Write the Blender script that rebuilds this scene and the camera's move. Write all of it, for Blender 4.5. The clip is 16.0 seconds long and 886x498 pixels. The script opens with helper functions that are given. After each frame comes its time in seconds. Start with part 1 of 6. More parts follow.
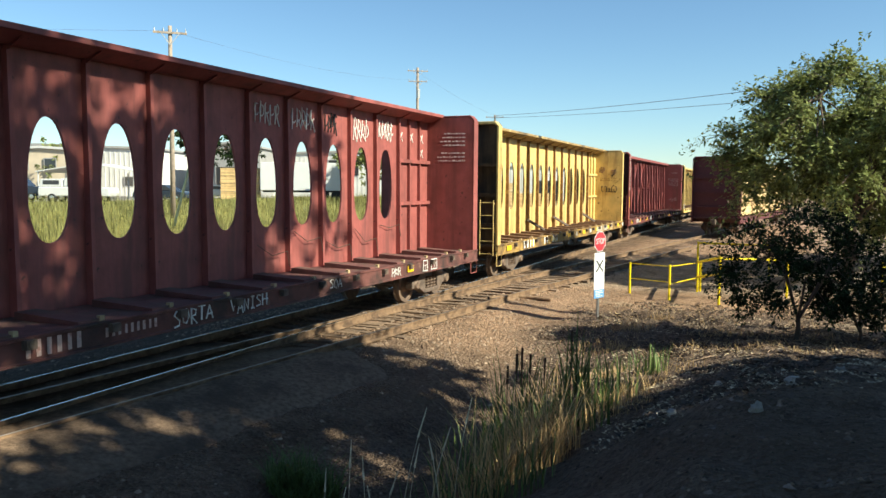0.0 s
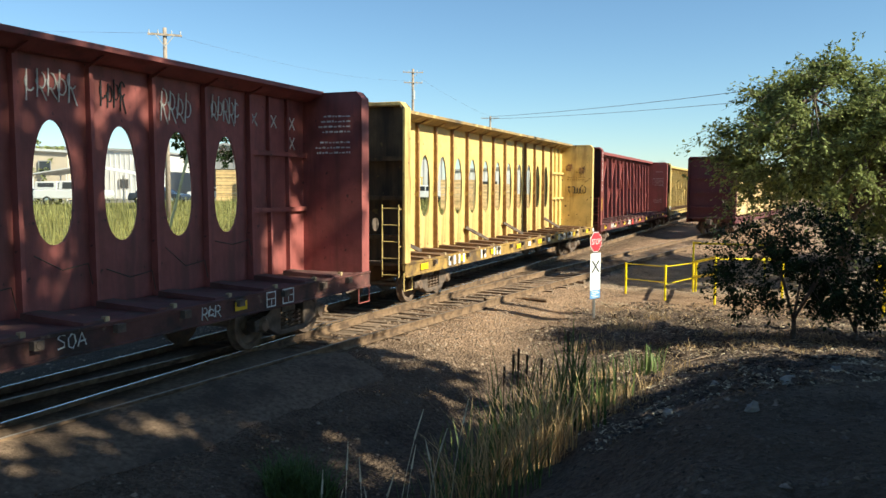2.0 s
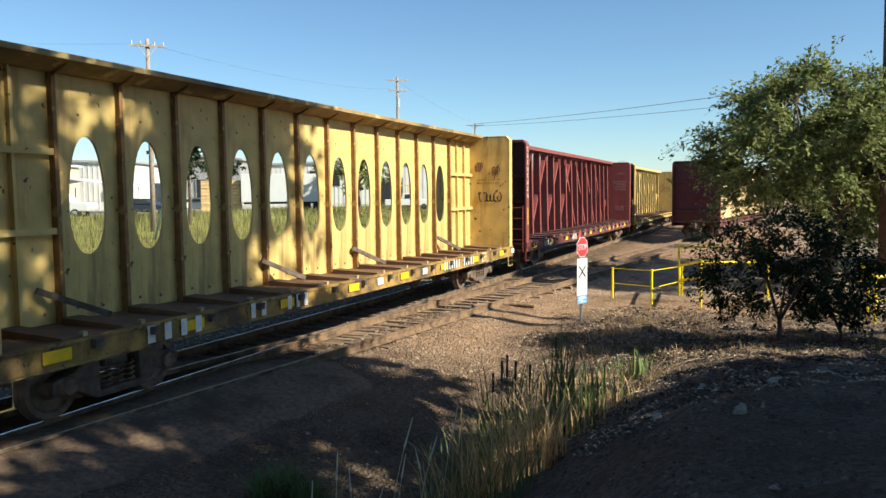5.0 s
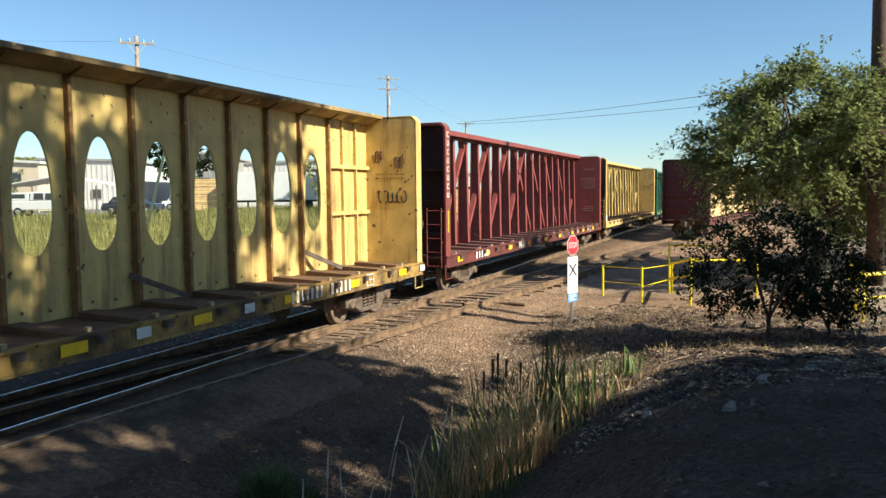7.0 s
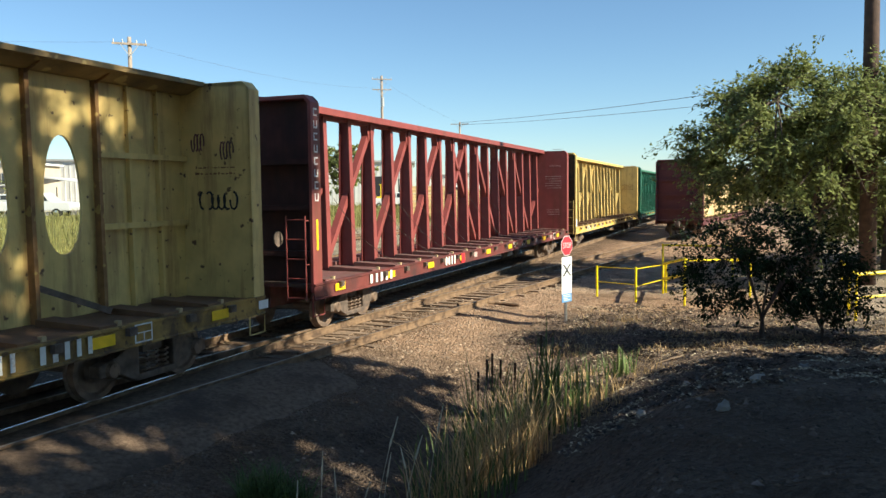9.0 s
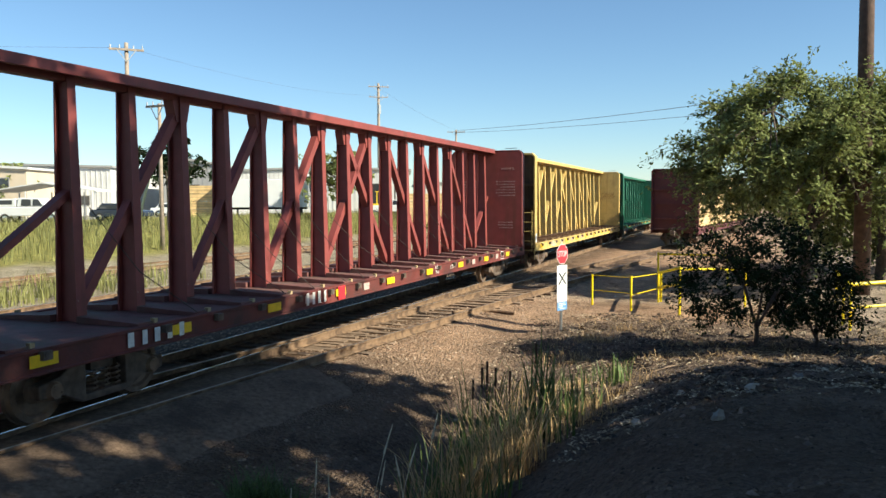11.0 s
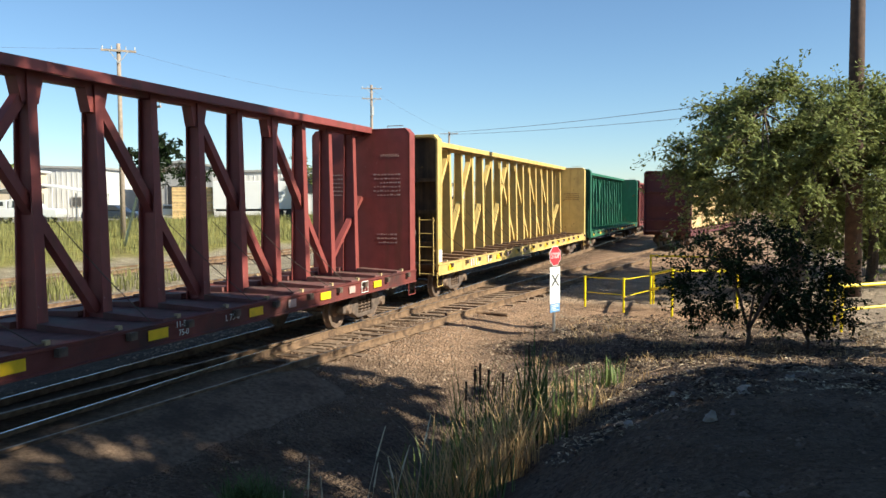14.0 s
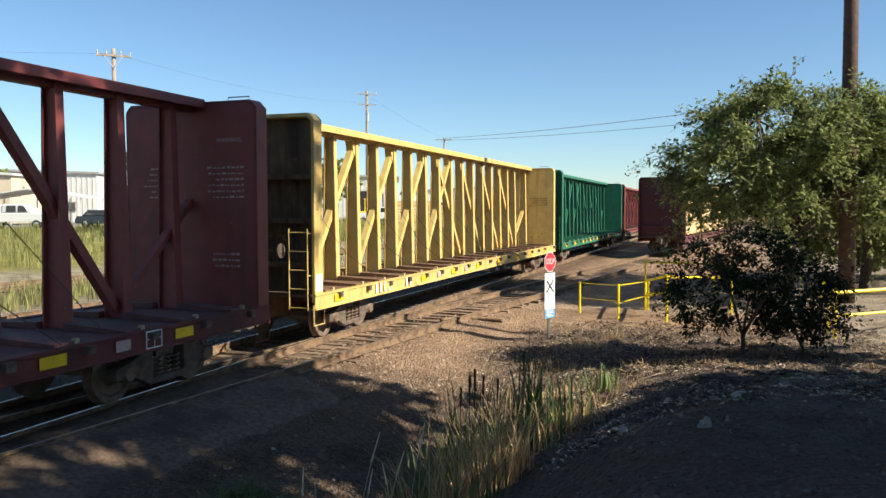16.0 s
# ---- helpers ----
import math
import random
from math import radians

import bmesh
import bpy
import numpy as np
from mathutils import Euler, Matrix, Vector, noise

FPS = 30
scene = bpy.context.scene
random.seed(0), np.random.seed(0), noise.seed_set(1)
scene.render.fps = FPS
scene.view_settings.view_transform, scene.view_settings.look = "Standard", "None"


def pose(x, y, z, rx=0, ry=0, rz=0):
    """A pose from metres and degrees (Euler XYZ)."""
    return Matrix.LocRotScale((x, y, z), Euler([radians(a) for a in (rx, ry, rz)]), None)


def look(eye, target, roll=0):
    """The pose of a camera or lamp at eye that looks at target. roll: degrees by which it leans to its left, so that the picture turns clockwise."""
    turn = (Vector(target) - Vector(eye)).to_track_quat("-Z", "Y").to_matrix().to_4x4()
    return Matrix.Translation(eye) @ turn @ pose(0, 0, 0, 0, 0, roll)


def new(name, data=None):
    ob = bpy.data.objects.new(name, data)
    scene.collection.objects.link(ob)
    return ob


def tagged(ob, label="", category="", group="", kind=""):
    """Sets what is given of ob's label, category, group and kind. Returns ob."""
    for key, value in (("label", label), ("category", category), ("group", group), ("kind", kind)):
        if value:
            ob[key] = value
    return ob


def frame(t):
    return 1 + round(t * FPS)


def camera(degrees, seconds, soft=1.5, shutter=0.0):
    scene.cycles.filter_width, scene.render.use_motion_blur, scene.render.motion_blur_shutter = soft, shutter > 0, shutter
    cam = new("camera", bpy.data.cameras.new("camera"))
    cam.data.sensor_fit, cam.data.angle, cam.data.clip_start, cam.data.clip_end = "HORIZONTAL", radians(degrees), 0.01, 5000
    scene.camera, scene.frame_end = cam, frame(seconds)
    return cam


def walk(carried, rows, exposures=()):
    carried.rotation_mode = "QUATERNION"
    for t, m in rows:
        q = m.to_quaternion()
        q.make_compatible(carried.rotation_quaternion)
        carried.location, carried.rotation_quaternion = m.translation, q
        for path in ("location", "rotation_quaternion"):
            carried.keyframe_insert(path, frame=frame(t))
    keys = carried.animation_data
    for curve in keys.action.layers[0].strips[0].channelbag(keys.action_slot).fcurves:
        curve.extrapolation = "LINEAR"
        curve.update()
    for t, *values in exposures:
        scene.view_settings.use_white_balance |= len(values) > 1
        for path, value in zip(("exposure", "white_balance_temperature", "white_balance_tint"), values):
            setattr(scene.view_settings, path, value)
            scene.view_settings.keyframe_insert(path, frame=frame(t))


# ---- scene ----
LENS = 58.44
EYE = (0.0, 0.0, 2.824)
# seconds, yaw, pitch, roll of the hand-held camera
TURNS = [
    (0.0, 0.000, -4.521, -0.464),
    (0.5, -0.330, -4.561, -0.379),
    (1.0, -0.362, -4.848, -0.613),
    (1.5, -0.353, -4.570, -0.352),
    (2.0, -0.306, -4.435, -0.251),
    (2.5, -0.425, -4.451, -0.170),
    (3.0, -0.293, -4.235, -0.126),
    (5.5, -1.590, -3.896, 0.536),
    (6.0, -1.728, -4.015, 0.422),
    (6.5, -1.528, -4.329, 0.550),
    (7.0, -1.989, -4.025, 0.537),
    (7.5, -1.789, -4.147, 0.703),
    (8.0, -2.360, -4.050, 0.619),
    (8.5, -2.358, -4.058, 0.656),
    (9.0, -2.418, -3.994, 0.625),
    (11.5, -2.731, -3.403, 0.230),
    (12.0, -2.579, -3.756, 0.413),
    (12.5, -2.815, -3.398, 0.270),
    (13.0, -2.606, -3.457, 0.204),
    (13.5, -2.809, -3.343, 0.102),
    (14.0, -3.212, -3.320, 0.213),
    (14.5, -3.517, -3.292, -0.226),
    (15.0, -3.432, -3.261, -0.037),
    (15.5, -3.550, -3.178, 0.061),
    (16.0, -3.570, -2.904, 0.074),
]
cam = camera(LENS, 16.0, shutter=0.0)
walk(cam, [(t, pose(*EYE, 90 + p, r, y)) for t, y, p, r in TURNS], [
    (0.0, 1.12, 6520, -2), (3.0, 1.08, 6500, -1), (6.0, 1.02, 6380, 2), (9.0, 1.10, 6520, 1), (12.5, 1.08, 6460, 3), (16.0, 1.02, 6440, 5)])

# ---- light ----
SUN_TO = Vector((0.889, -0.458, 0.0)).normalized()
SUN_EL = radians(35)
sun_data = bpy.data.lights.new("sun", "SUN")
sun_data.energy, sun_data.angle, sun_data.color = 5.0, radians(0.55), (1.0, 0.92, 0.78)
sun = new("sun", sun_data)
sun_vec = Vector((SUN_TO.x * math.cos(SUN_EL), SUN_TO.y * math.cos(SUN_EL), math.sin(SUN_EL)))
sun.matrix_world = look(sun_vec * 60, (0, 0, 0))
world = bpy.data.worlds.new("sky")
scene.world = world
world.use_nodes = True
wn = world.node_tree
sky = wn.nodes.new("ShaderNodeTexSky")
sky.sky_type, sky.sun_disc = "NISHITA", False
sky.sun_elevation, sky.sun_rotation = SUN_EL, math.atan2(SUN_TO.x, SUN_TO.y)
sky.air_density, sky.dust_density, sky.ozone_density, sky.altitude = 1.0, 0.1, 5.0, 300
wn.links.new(sky.outputs[0], wn.nodes["Background"].inputs[0])
wn.nodes["Background"].inputs[1].default_value = 0.073

# ---- materials ----
def material(name, base, rough=0.7, metal=0.0, grain=(12.0, 0.25), stain=None, bump=0.0, bump_scale=40.0,
             streak=False, piece=0.0, coords="Object", spec=0.4, trans=0.0, spots=None):
    """Base colour with two scales of variation. stain: colour, scale, threshold, strength."""
    m = bpy.data.materials.new(name)
    m.use_nodes = True
    nt = m.node_tree
    nd, ln = nt.nodes, nt.links
    b = nd["Principled BSDF"]
    b.inputs["Roughness"].default_value, b.inputs["Metallic"].default_value = rough, metal
    b.inputs["Specular IOR Level"].default_value = spec
    tc = nd.new("ShaderNodeTexCoord")
    mp = nd.new("ShaderNodeMapping")
    ln.new(tc.outputs[coords], mp.inputs[0])
    if streak:
        mp.inputs["Scale"].default_value = (1, 1, 0.12)
    n1 = nd.new("ShaderNodeTexNoise")
    n1.inputs["Scale"].default_value, n1.inputs["Detail"].default_value = grain[0], 5
    ln.new(tc.outputs[coords], n1.inputs["Vector"])
    mr = nd.new("ShaderNodeMapRange")
    mr.inputs[1].default_value, mr.inputs[2].default_value = 0.3, 0.7
    mr.inputs[3].default_value, mr.inputs[4].default_value = 1 - grain[1], 1 + grain[1]
    ln.new(n1.outputs[0], mr.inputs[0])
    mul = nd.new("ShaderNodeMix")
    mul.data_type, mul.blend_type = "RGBA", "MULTIPLY"
    mul.inputs[0].default_value = 1.0
    mul.inputs[6].default_value = (*base, 1)
    ln.new(mr.outputs[0], mul.inputs[7])
    out = mul.outputs[2]
    if stain:
        col, sc, thr, strength = stain
        n2 = nd.new("ShaderNodeTexNoise")
        n2.inputs["Scale"].default_value, n2.inputs["Detail"].default_value = sc, 7
        n2.inputs["Roughness"].default_value = 0.65
        ln.new(mp.outputs[0], n2.inputs["Vector"])
        m2 = nd.new("ShaderNodeMapRange")
        m2.inputs[1].default_value, m2.inputs[2].default_value = thr, thr + 0.16
        m2.inputs[3].default_value, m2.inputs[4].default_value = 0, strength
        ln.new(n2.outputs[0], m2.inputs[0])
        mx = nd.new("ShaderNodeMix")
        mx.data_type = "RGBA"
        ln.new(m2.outputs[0], mx.inputs[0])
        ln.new(out, mx.inputs[6])
        mx.inputs[7].default_value = (*col, 1)
        out = mx.outputs[2]
    if spots:
        col, sc, thr, strength = spots
        n4 = nd.new("ShaderNodeTexNoise")
        n4.inputs["Scale"].default_value, n4.inputs["Detail"].default_value = sc, 3
        ln.new(tc.outputs[coords], n4.inputs["Vector"])
        m4 = nd.new("ShaderNodeMapRange")
        m4.inputs[1].default_value, m4.inputs[2].default_value = thr, thr + 0.05
        m4.inputs[3].default_value, m4.inputs[4].default_value = 0, strength
        ln.new(n4.outputs[0], m4.inputs[0])
        x4 = nd.new("ShaderNodeMix")
        x4.data_type = "RGBA"
        ln.new(m4.outputs[0], x4.inputs[0])
        ln.new(out, x4.inputs[6])
        x4.inputs[7].default_value = (*col, 1)
        out = x4.outputs[2]
    if piece:
        oi = nd.new("ShaderNodeObjectInfo")
        geo = nd.new("ShaderNodeNewGeometry")
        add = nd.new("ShaderNodeMath")
        ln.new(oi.outputs["Random"], add.inputs[0]), ln.new(geo.outputs["Random Per Island"], add.inputs[1])
        fr = nd.new("ShaderNodeMath")
        fr.operation = "FRACT"
        ln.new(add.outputs[0], fr.inputs[0])
        mr2 = nd.new("ShaderNodeMapRange")
        mr2.inputs[3].default_value, mr2.inputs[4].default_value = 1 - piece, 1 + piece
        ln.new(fr.outputs[0], mr2.inputs[0])
        mp2 = nd.new("ShaderNodeMix")
        mp2.data_type, mp2.blend_type = "RGBA", "MULTIPLY"
        mp2.inputs[0].default_value = 1.0
        ln.new(out, mp2.inputs[6]), ln.new(mr2.outputs[0], mp2.inputs[7])
        out = mp2.outputs[2]
    ln.new(out, b.inputs["Base Color"])
    if bump:
        n3 = nd.new("ShaderNodeTexNoise")
        n3.inputs["Scale"].default_value, n3.inputs["Detail"].default_value = bump_scale, 4
        ln.new(tc.outputs[coords], n3.inputs["Vector"])
        bp = nd.new("ShaderNodeBump")
        bp.inputs["Strength"].default_value, bp.inputs["Distance"].default_value = bump, 0.02
        ln.new(n3.outputs[0], bp.inputs["Height"])
        ln.new(bp.outputs[0], b.inputs["Normal"])
    if trans:
        tr = nd.new("ShaderNodeBsdfTranslucent")
        mixs = nd.new("ShaderNodeMixShader")
        mixs.inputs[0].default_value = trans
        ln.new(out, tr.inputs[0])
        ln.new(b.outputs[0], mixs.inputs[1]), ln.new(tr.outputs[0], mixs.inputs[2])
        ln.new(mixs.outputs[0], nd["Material Output"].inputs["Surface"])
    return m


RUST = (0.10, 0.045, 0.025)
M_RED = material("faded_red_paint", (0.265, 0.075, 0.066), 0.62, grain=(3.0, 0.2), stain=((0.11, 0.042, 0.038), 2.2, 0.49, 0.65), bump=0.15, bump_scale=14, streak=True, spots=((0.06, 0.03, 0.028), 8.0, 0.67, 0.8))
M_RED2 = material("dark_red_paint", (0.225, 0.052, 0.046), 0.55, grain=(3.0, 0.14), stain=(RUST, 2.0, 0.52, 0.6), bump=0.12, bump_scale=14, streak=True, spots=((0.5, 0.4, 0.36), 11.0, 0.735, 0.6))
M_YEL = material("weathered_yellow_paint", (0.60, 0.43, 0.155), 0.6, grain=(2.5, 0.16), stain=((0.26, 0.145, 0.055), 2.6, 0.50, 0.75), bump=0.15, bump_scale=14, streak=True, spots=((0.07, 0.03, 0.02), 7.0, 0.655, 0.9))
M_YELRIB = material("rusty_yellow_rib_paint", (0.25, 0.13, 0.048), 0.7, grain=(5.0, 0.3), stain=((0.075, 0.032, 0.022), 3.4, 0.47, 0.9), bump=0.25, bump_scale=20, streak=True, spots=((0.5, 0.34, 0.10), 6.0, 0.60, 0.7))
M_SILLY = material("grimy_yellow_sill_paint", (0.33, 0.20, 0.055), 0.75, grain=(4.0, 0.3), stain=((0.075, 0.045, 0.03), 1.1, 0.47, 0.92), bump=0.2, bump_scale=20, spots=((0.06, 0.035, 0.025), 7.0, 0.60, 0.8))
M_SILLR = material("grimy_red_sill_paint", (0.125, 0.046, 0.039), 0.75, grain=(4.0, 0.3), stain=((0.032, 0.022, 0.019), 1.1, 0.47, 0.9), bump=0.2, bump_scale=20, spots=((0.24, 0.17, 0.12), 5.0, 0.66, 0.5))
M_SILLR2 = material("sooty_red_sill_paint", (0.15, 0.034, 0.028), 0.7, grain=(4.0, 0.25), stain=((0.04, 0.022, 0.02), 1.0, 0.48, 0.85), bump=0.2, bump_scale=20)
# near-end paints: grime, darkened further for the shade in the car gap
M_ENDY = material("shaded_grimy_yellow_end_paint", (0.155, 0.095, 0.046), 0.8, grain=(3.0, 0.3), stain=((0.03, 0.02, 0.014), 1.6, 0.46, 0.8), bump=0.2, bump_scale=18, streak=True, spots=((0.30, 0.19, 0.06), 5.0, 0.66, 0.6))
M_ENDR = material("shaded_grimy_red_end_paint", (0.062, 0.020, 0.018), 0.8, grain=(3.0, 0.3), stain=((0.025, 0.013, 0.012), 1.6, 0.48, 0.7), bump=0.2, bump_scale=18, streak=True)
# grimy chord paint with the tree shade on the chord mixed into its colour
M_CHORDY = material("shaded_grimy_yellow_chord_paint", (0.30, 0.20, 0.085), 0.75, grain=(4.0, 0.3), stain=((0.07, 0.05, 0.035), 1.0, 0.48, 0.85), bump=0.2, bump_scale=18, spots=((0.58, 0.43, 0.18), 3.0, 0.60, 0.7))
M_STUB = material("pale_stub_paint", (0.42, 0.31, 0.17), 0.7, grain=(6.0, 0.2), stain=((0.2, 0.12, 0.07), 8.0, 0.5, 0.6))
M_YEL2 = material("pale_yellow_paint", (0.56, 0.39, 0.13), 0.6, grain=(2.5, 0.15), stain=((0.30, 0.17, 0.06), 2.6, 0.54, 0.7), bump=0.12, bump_scale=14, streak=True, spots=((0.10, 0.05, 0.03), 8.0, 0.68, 0.8))
M_GRN = material("green_car_paint", (0.022, 0.13, 0.072), 0.55, grain=(3.0, 0.15), stain=((0.05, 0.08, 0.05), 2.5, 0.56, 0.5), streak=True)
M_DECK_R = material("worn_red_deck", (0.14, 0.056, 0.050), 0.8, grain=(5.0, 0.3), stain=((0.10, 0.075, 0.055), 1.4, 0.47, 0.7), bump=0.3, bump_scale=25)
M_DECK_Y = material("worn_brown_deck", (0.155, 0.083, 0.042), 0.8, grain=(5.0, 0.3), stain=((0.13, 0.075, 0.045), 1.4, 0.47, 0.8), bump=0.3, bump_scale=25)
M_IRON = material("truck_iron", (0.13, 0.095, 0.075), 0.75, 0.2, grain=(8.0, 0.4), stain=((0.20, 0.12, 0.07), 4.0, 0.55, 0.6), bump=0.3)
M_WHEEL = material("wheel_steel", (0.20, 0.14, 0.105), 0.6, 0.4, grain=(8.0, 0.3), stain=((0.22, 0.14, 0.09), 4.0, 0.5, 0.6))
M_RAILTOP = material("polished_rail_head", (0.62, 0.60, 0.57), 0.22, 1.0, grain=(9.0, 0.12))
M_RAILDULL = material("dull_worn_rail_head", (0.30, 0.26, 0.23), 0.4, 1.0, grain=(9.0, 0.2))
M_RAIL = material("rusty_rail_steel", (0.20, 0.128, 0.078), 0.85, 0.0, grain=(9.0, 0.3), stain=((0.06, 0.038, 0.028), 3.0, 0.46, 0.8), bump=0.2, spec=0.2)
M_TIE = material("weathered_tie_wood", (0.22, 0.148, 0.098), 0.9, grain=(7.0, 0.3), stain=((0.07, 0.05, 0.038), 5.0, 0.5, 0.8), bump=0.6, bump_scale=22, piece=0.3)
M_WHITE = material("white_stencil_paint", (0.72, 0.70, 0.66), 0.6, grain=(6.0, 0.15), stain=((0.35, 0.2, 0.14), 7.0, 0.55, 0.7))
M_FADED = material("faded_stencil_paint", (0.50, 0.36, 0.32), 0.7, grain=(9.0, 0.3), stain=((0.26, 0.09, 0.07), 9.0, 0.5, 0.8))
M_BLACK = material("black_paint", (0.02, 0.02, 0.022), 0.6, grain=(7.0, 0.3))
M_REFL = material("yellow_reflector", (0.85, 0.52, 0.02), 0.35, grain=(7.0, 0.12))
M_CABLE = material("lashing_cable", (0.10, 0.075, 0.06), 0.6, 0.4, grain=(7.0, 0.3))
M_SIGNRED = material("sign_red", (0.62, 0.03, 0.045), 0.4, grain=(7.0, 0.06), stain=((0.5, 0.1, 0.1), 6, 0.6, 0.4))
M_SIGNWHITE = material("sign_white", (0.64, 0.63, 0.62), 0.4, grain=(7.0, 0.05), stain=((0.6, 0.58, 0.55), 5, 0.6, 0.4))
M_SIGNBLUE = material("sign_blue", (0.12, 0.27, 0.50), 0.4, grain=(7.0, 0.1))
M_GALV = material("galvanised_steel", (0.42, 0.42, 0.41), 0.45, 0.6, grain=(7.0, 0.15))
M_HAND = material("yellow_handrail_paint", (0.86, 0.66, 0.01), 0.45, grain=(7.0, 0.12), stain=((0.4, 0.25, 0.06), 6, 0.62, 0.6))
M_POLE = material("brown_pole_wood", (0.082, 0.047, 0.033), 0.85, grain=(6.0, 0.3), stain=((0.07, 0.045, 0.035), 3.0, 0.48, 0.7), bump=0.4, bump_scale=25, streak=True)
M_GREYPOLE = material("grey_pole_wood", (0.30, 0.24, 0.19), 0.85, grain=(6.0, 0.25), stain=((0.18, 0.14, 0.11), 3.0, 0.48, 0.6), streak=True)
M_BARK = material("tree_bark", (0.09, 0.065, 0.05), 0.9, grain=(8.0, 0.4), bump=0.7, bump_scale=20)
M_LEAF = material("green_leaf", (0.225, 0.25, 0.088), 0.75, spec=0.15, grain=(3.0, 0.3), piece=0.45, trans=0.35)
# leaf green lowered to near black to carry the small tree's shade
M_LEAF2 = material("shade_darkened_leaf", (0.020, 0.032, 0.013), 0.85, spec=0.08, grain=(3.0, 0.3), piece=0.5, trans=0.15)
M_REED = material("cattail_leaf", (0.115, 0.160, 0.045), 0.6, grain=(5.0, 0.3), piece=0.4, trans=0.3)
M_DRY = material("dry_grass_blade", (0.55, 0.37, 0.18), 0.7, grain=(5.0, 0.25), piece=0.35, trans=0.3)
M_FIELD = material("field_grass_blade", (0.225, 0.22, 0.075), 0.7, grain=(0.5, 0.3), piece=0.45, trans=0.3)
M_SEED = material("pale_seed_head", (0.62, 0.52, 0.36), 0.8, grain=(8.0, 0.2))
M_CAT = material("brown_cattail_head", (0.07, 0.04, 0.022), 0.9, grain=(12.0, 0.3))
M_ROCK = material("grey_stone", (0.26, 0.23, 0.20), 0.9, grain=(6.0, 0.3), piece=0.3, bump=0.5)
M_GRAVEL = material("ballast_stone", (0.27, 0.19, 0.13), 0.9, grain=(6.0, 0.3), piece=0.32)
M_WALLW = material("white_metal_siding", (0.58, 0.565, 0.54), 0.5, grain=(0.6, 0.08))
M_WALLT = material("tan_stucco", (0.55, 0.45, 0.33), 0.8, grain=(0.6, 0.1))
M_WALLG = material("grey_metal_siding", (0.30, 0.29, 0.28), 0.5, grain=(0.6, 0.1))
M_DARKGLASS = material("dark_window_glass", (0.03, 0.035, 0.045), 0.08, grain=(1.0, 0.1), spec=0.8)
M_CARW = material("white_car_paint", (0.62, 0.62, 0.62), 0.3, grain=(1.0, 0.03))
M_CARD = material("dark_blue_car_paint", (0.03, 0.04, 0.06), 0.25, grain=(1.0, 0.05))
M_TYRE = material("tyre_rubber", (0.02, 0.02, 0.02), 0.8, grain=(5.0, 0.2))
M_CHROME = material("chrome_trim", (0.7, 0.7, 0.7), 0.15, 1.0, grain=(1.0, 0.03))
M_LUMBER = material("stacked_lumber", (0.62, 0.42, 0.20), 0.75, grain=(2.0, 0.2), piece=0.25)
M_MACHINE = material("machine_yellow_paint", (0.75, 0.50, 0.03), 0.45, grain=(2.0, 0.1))

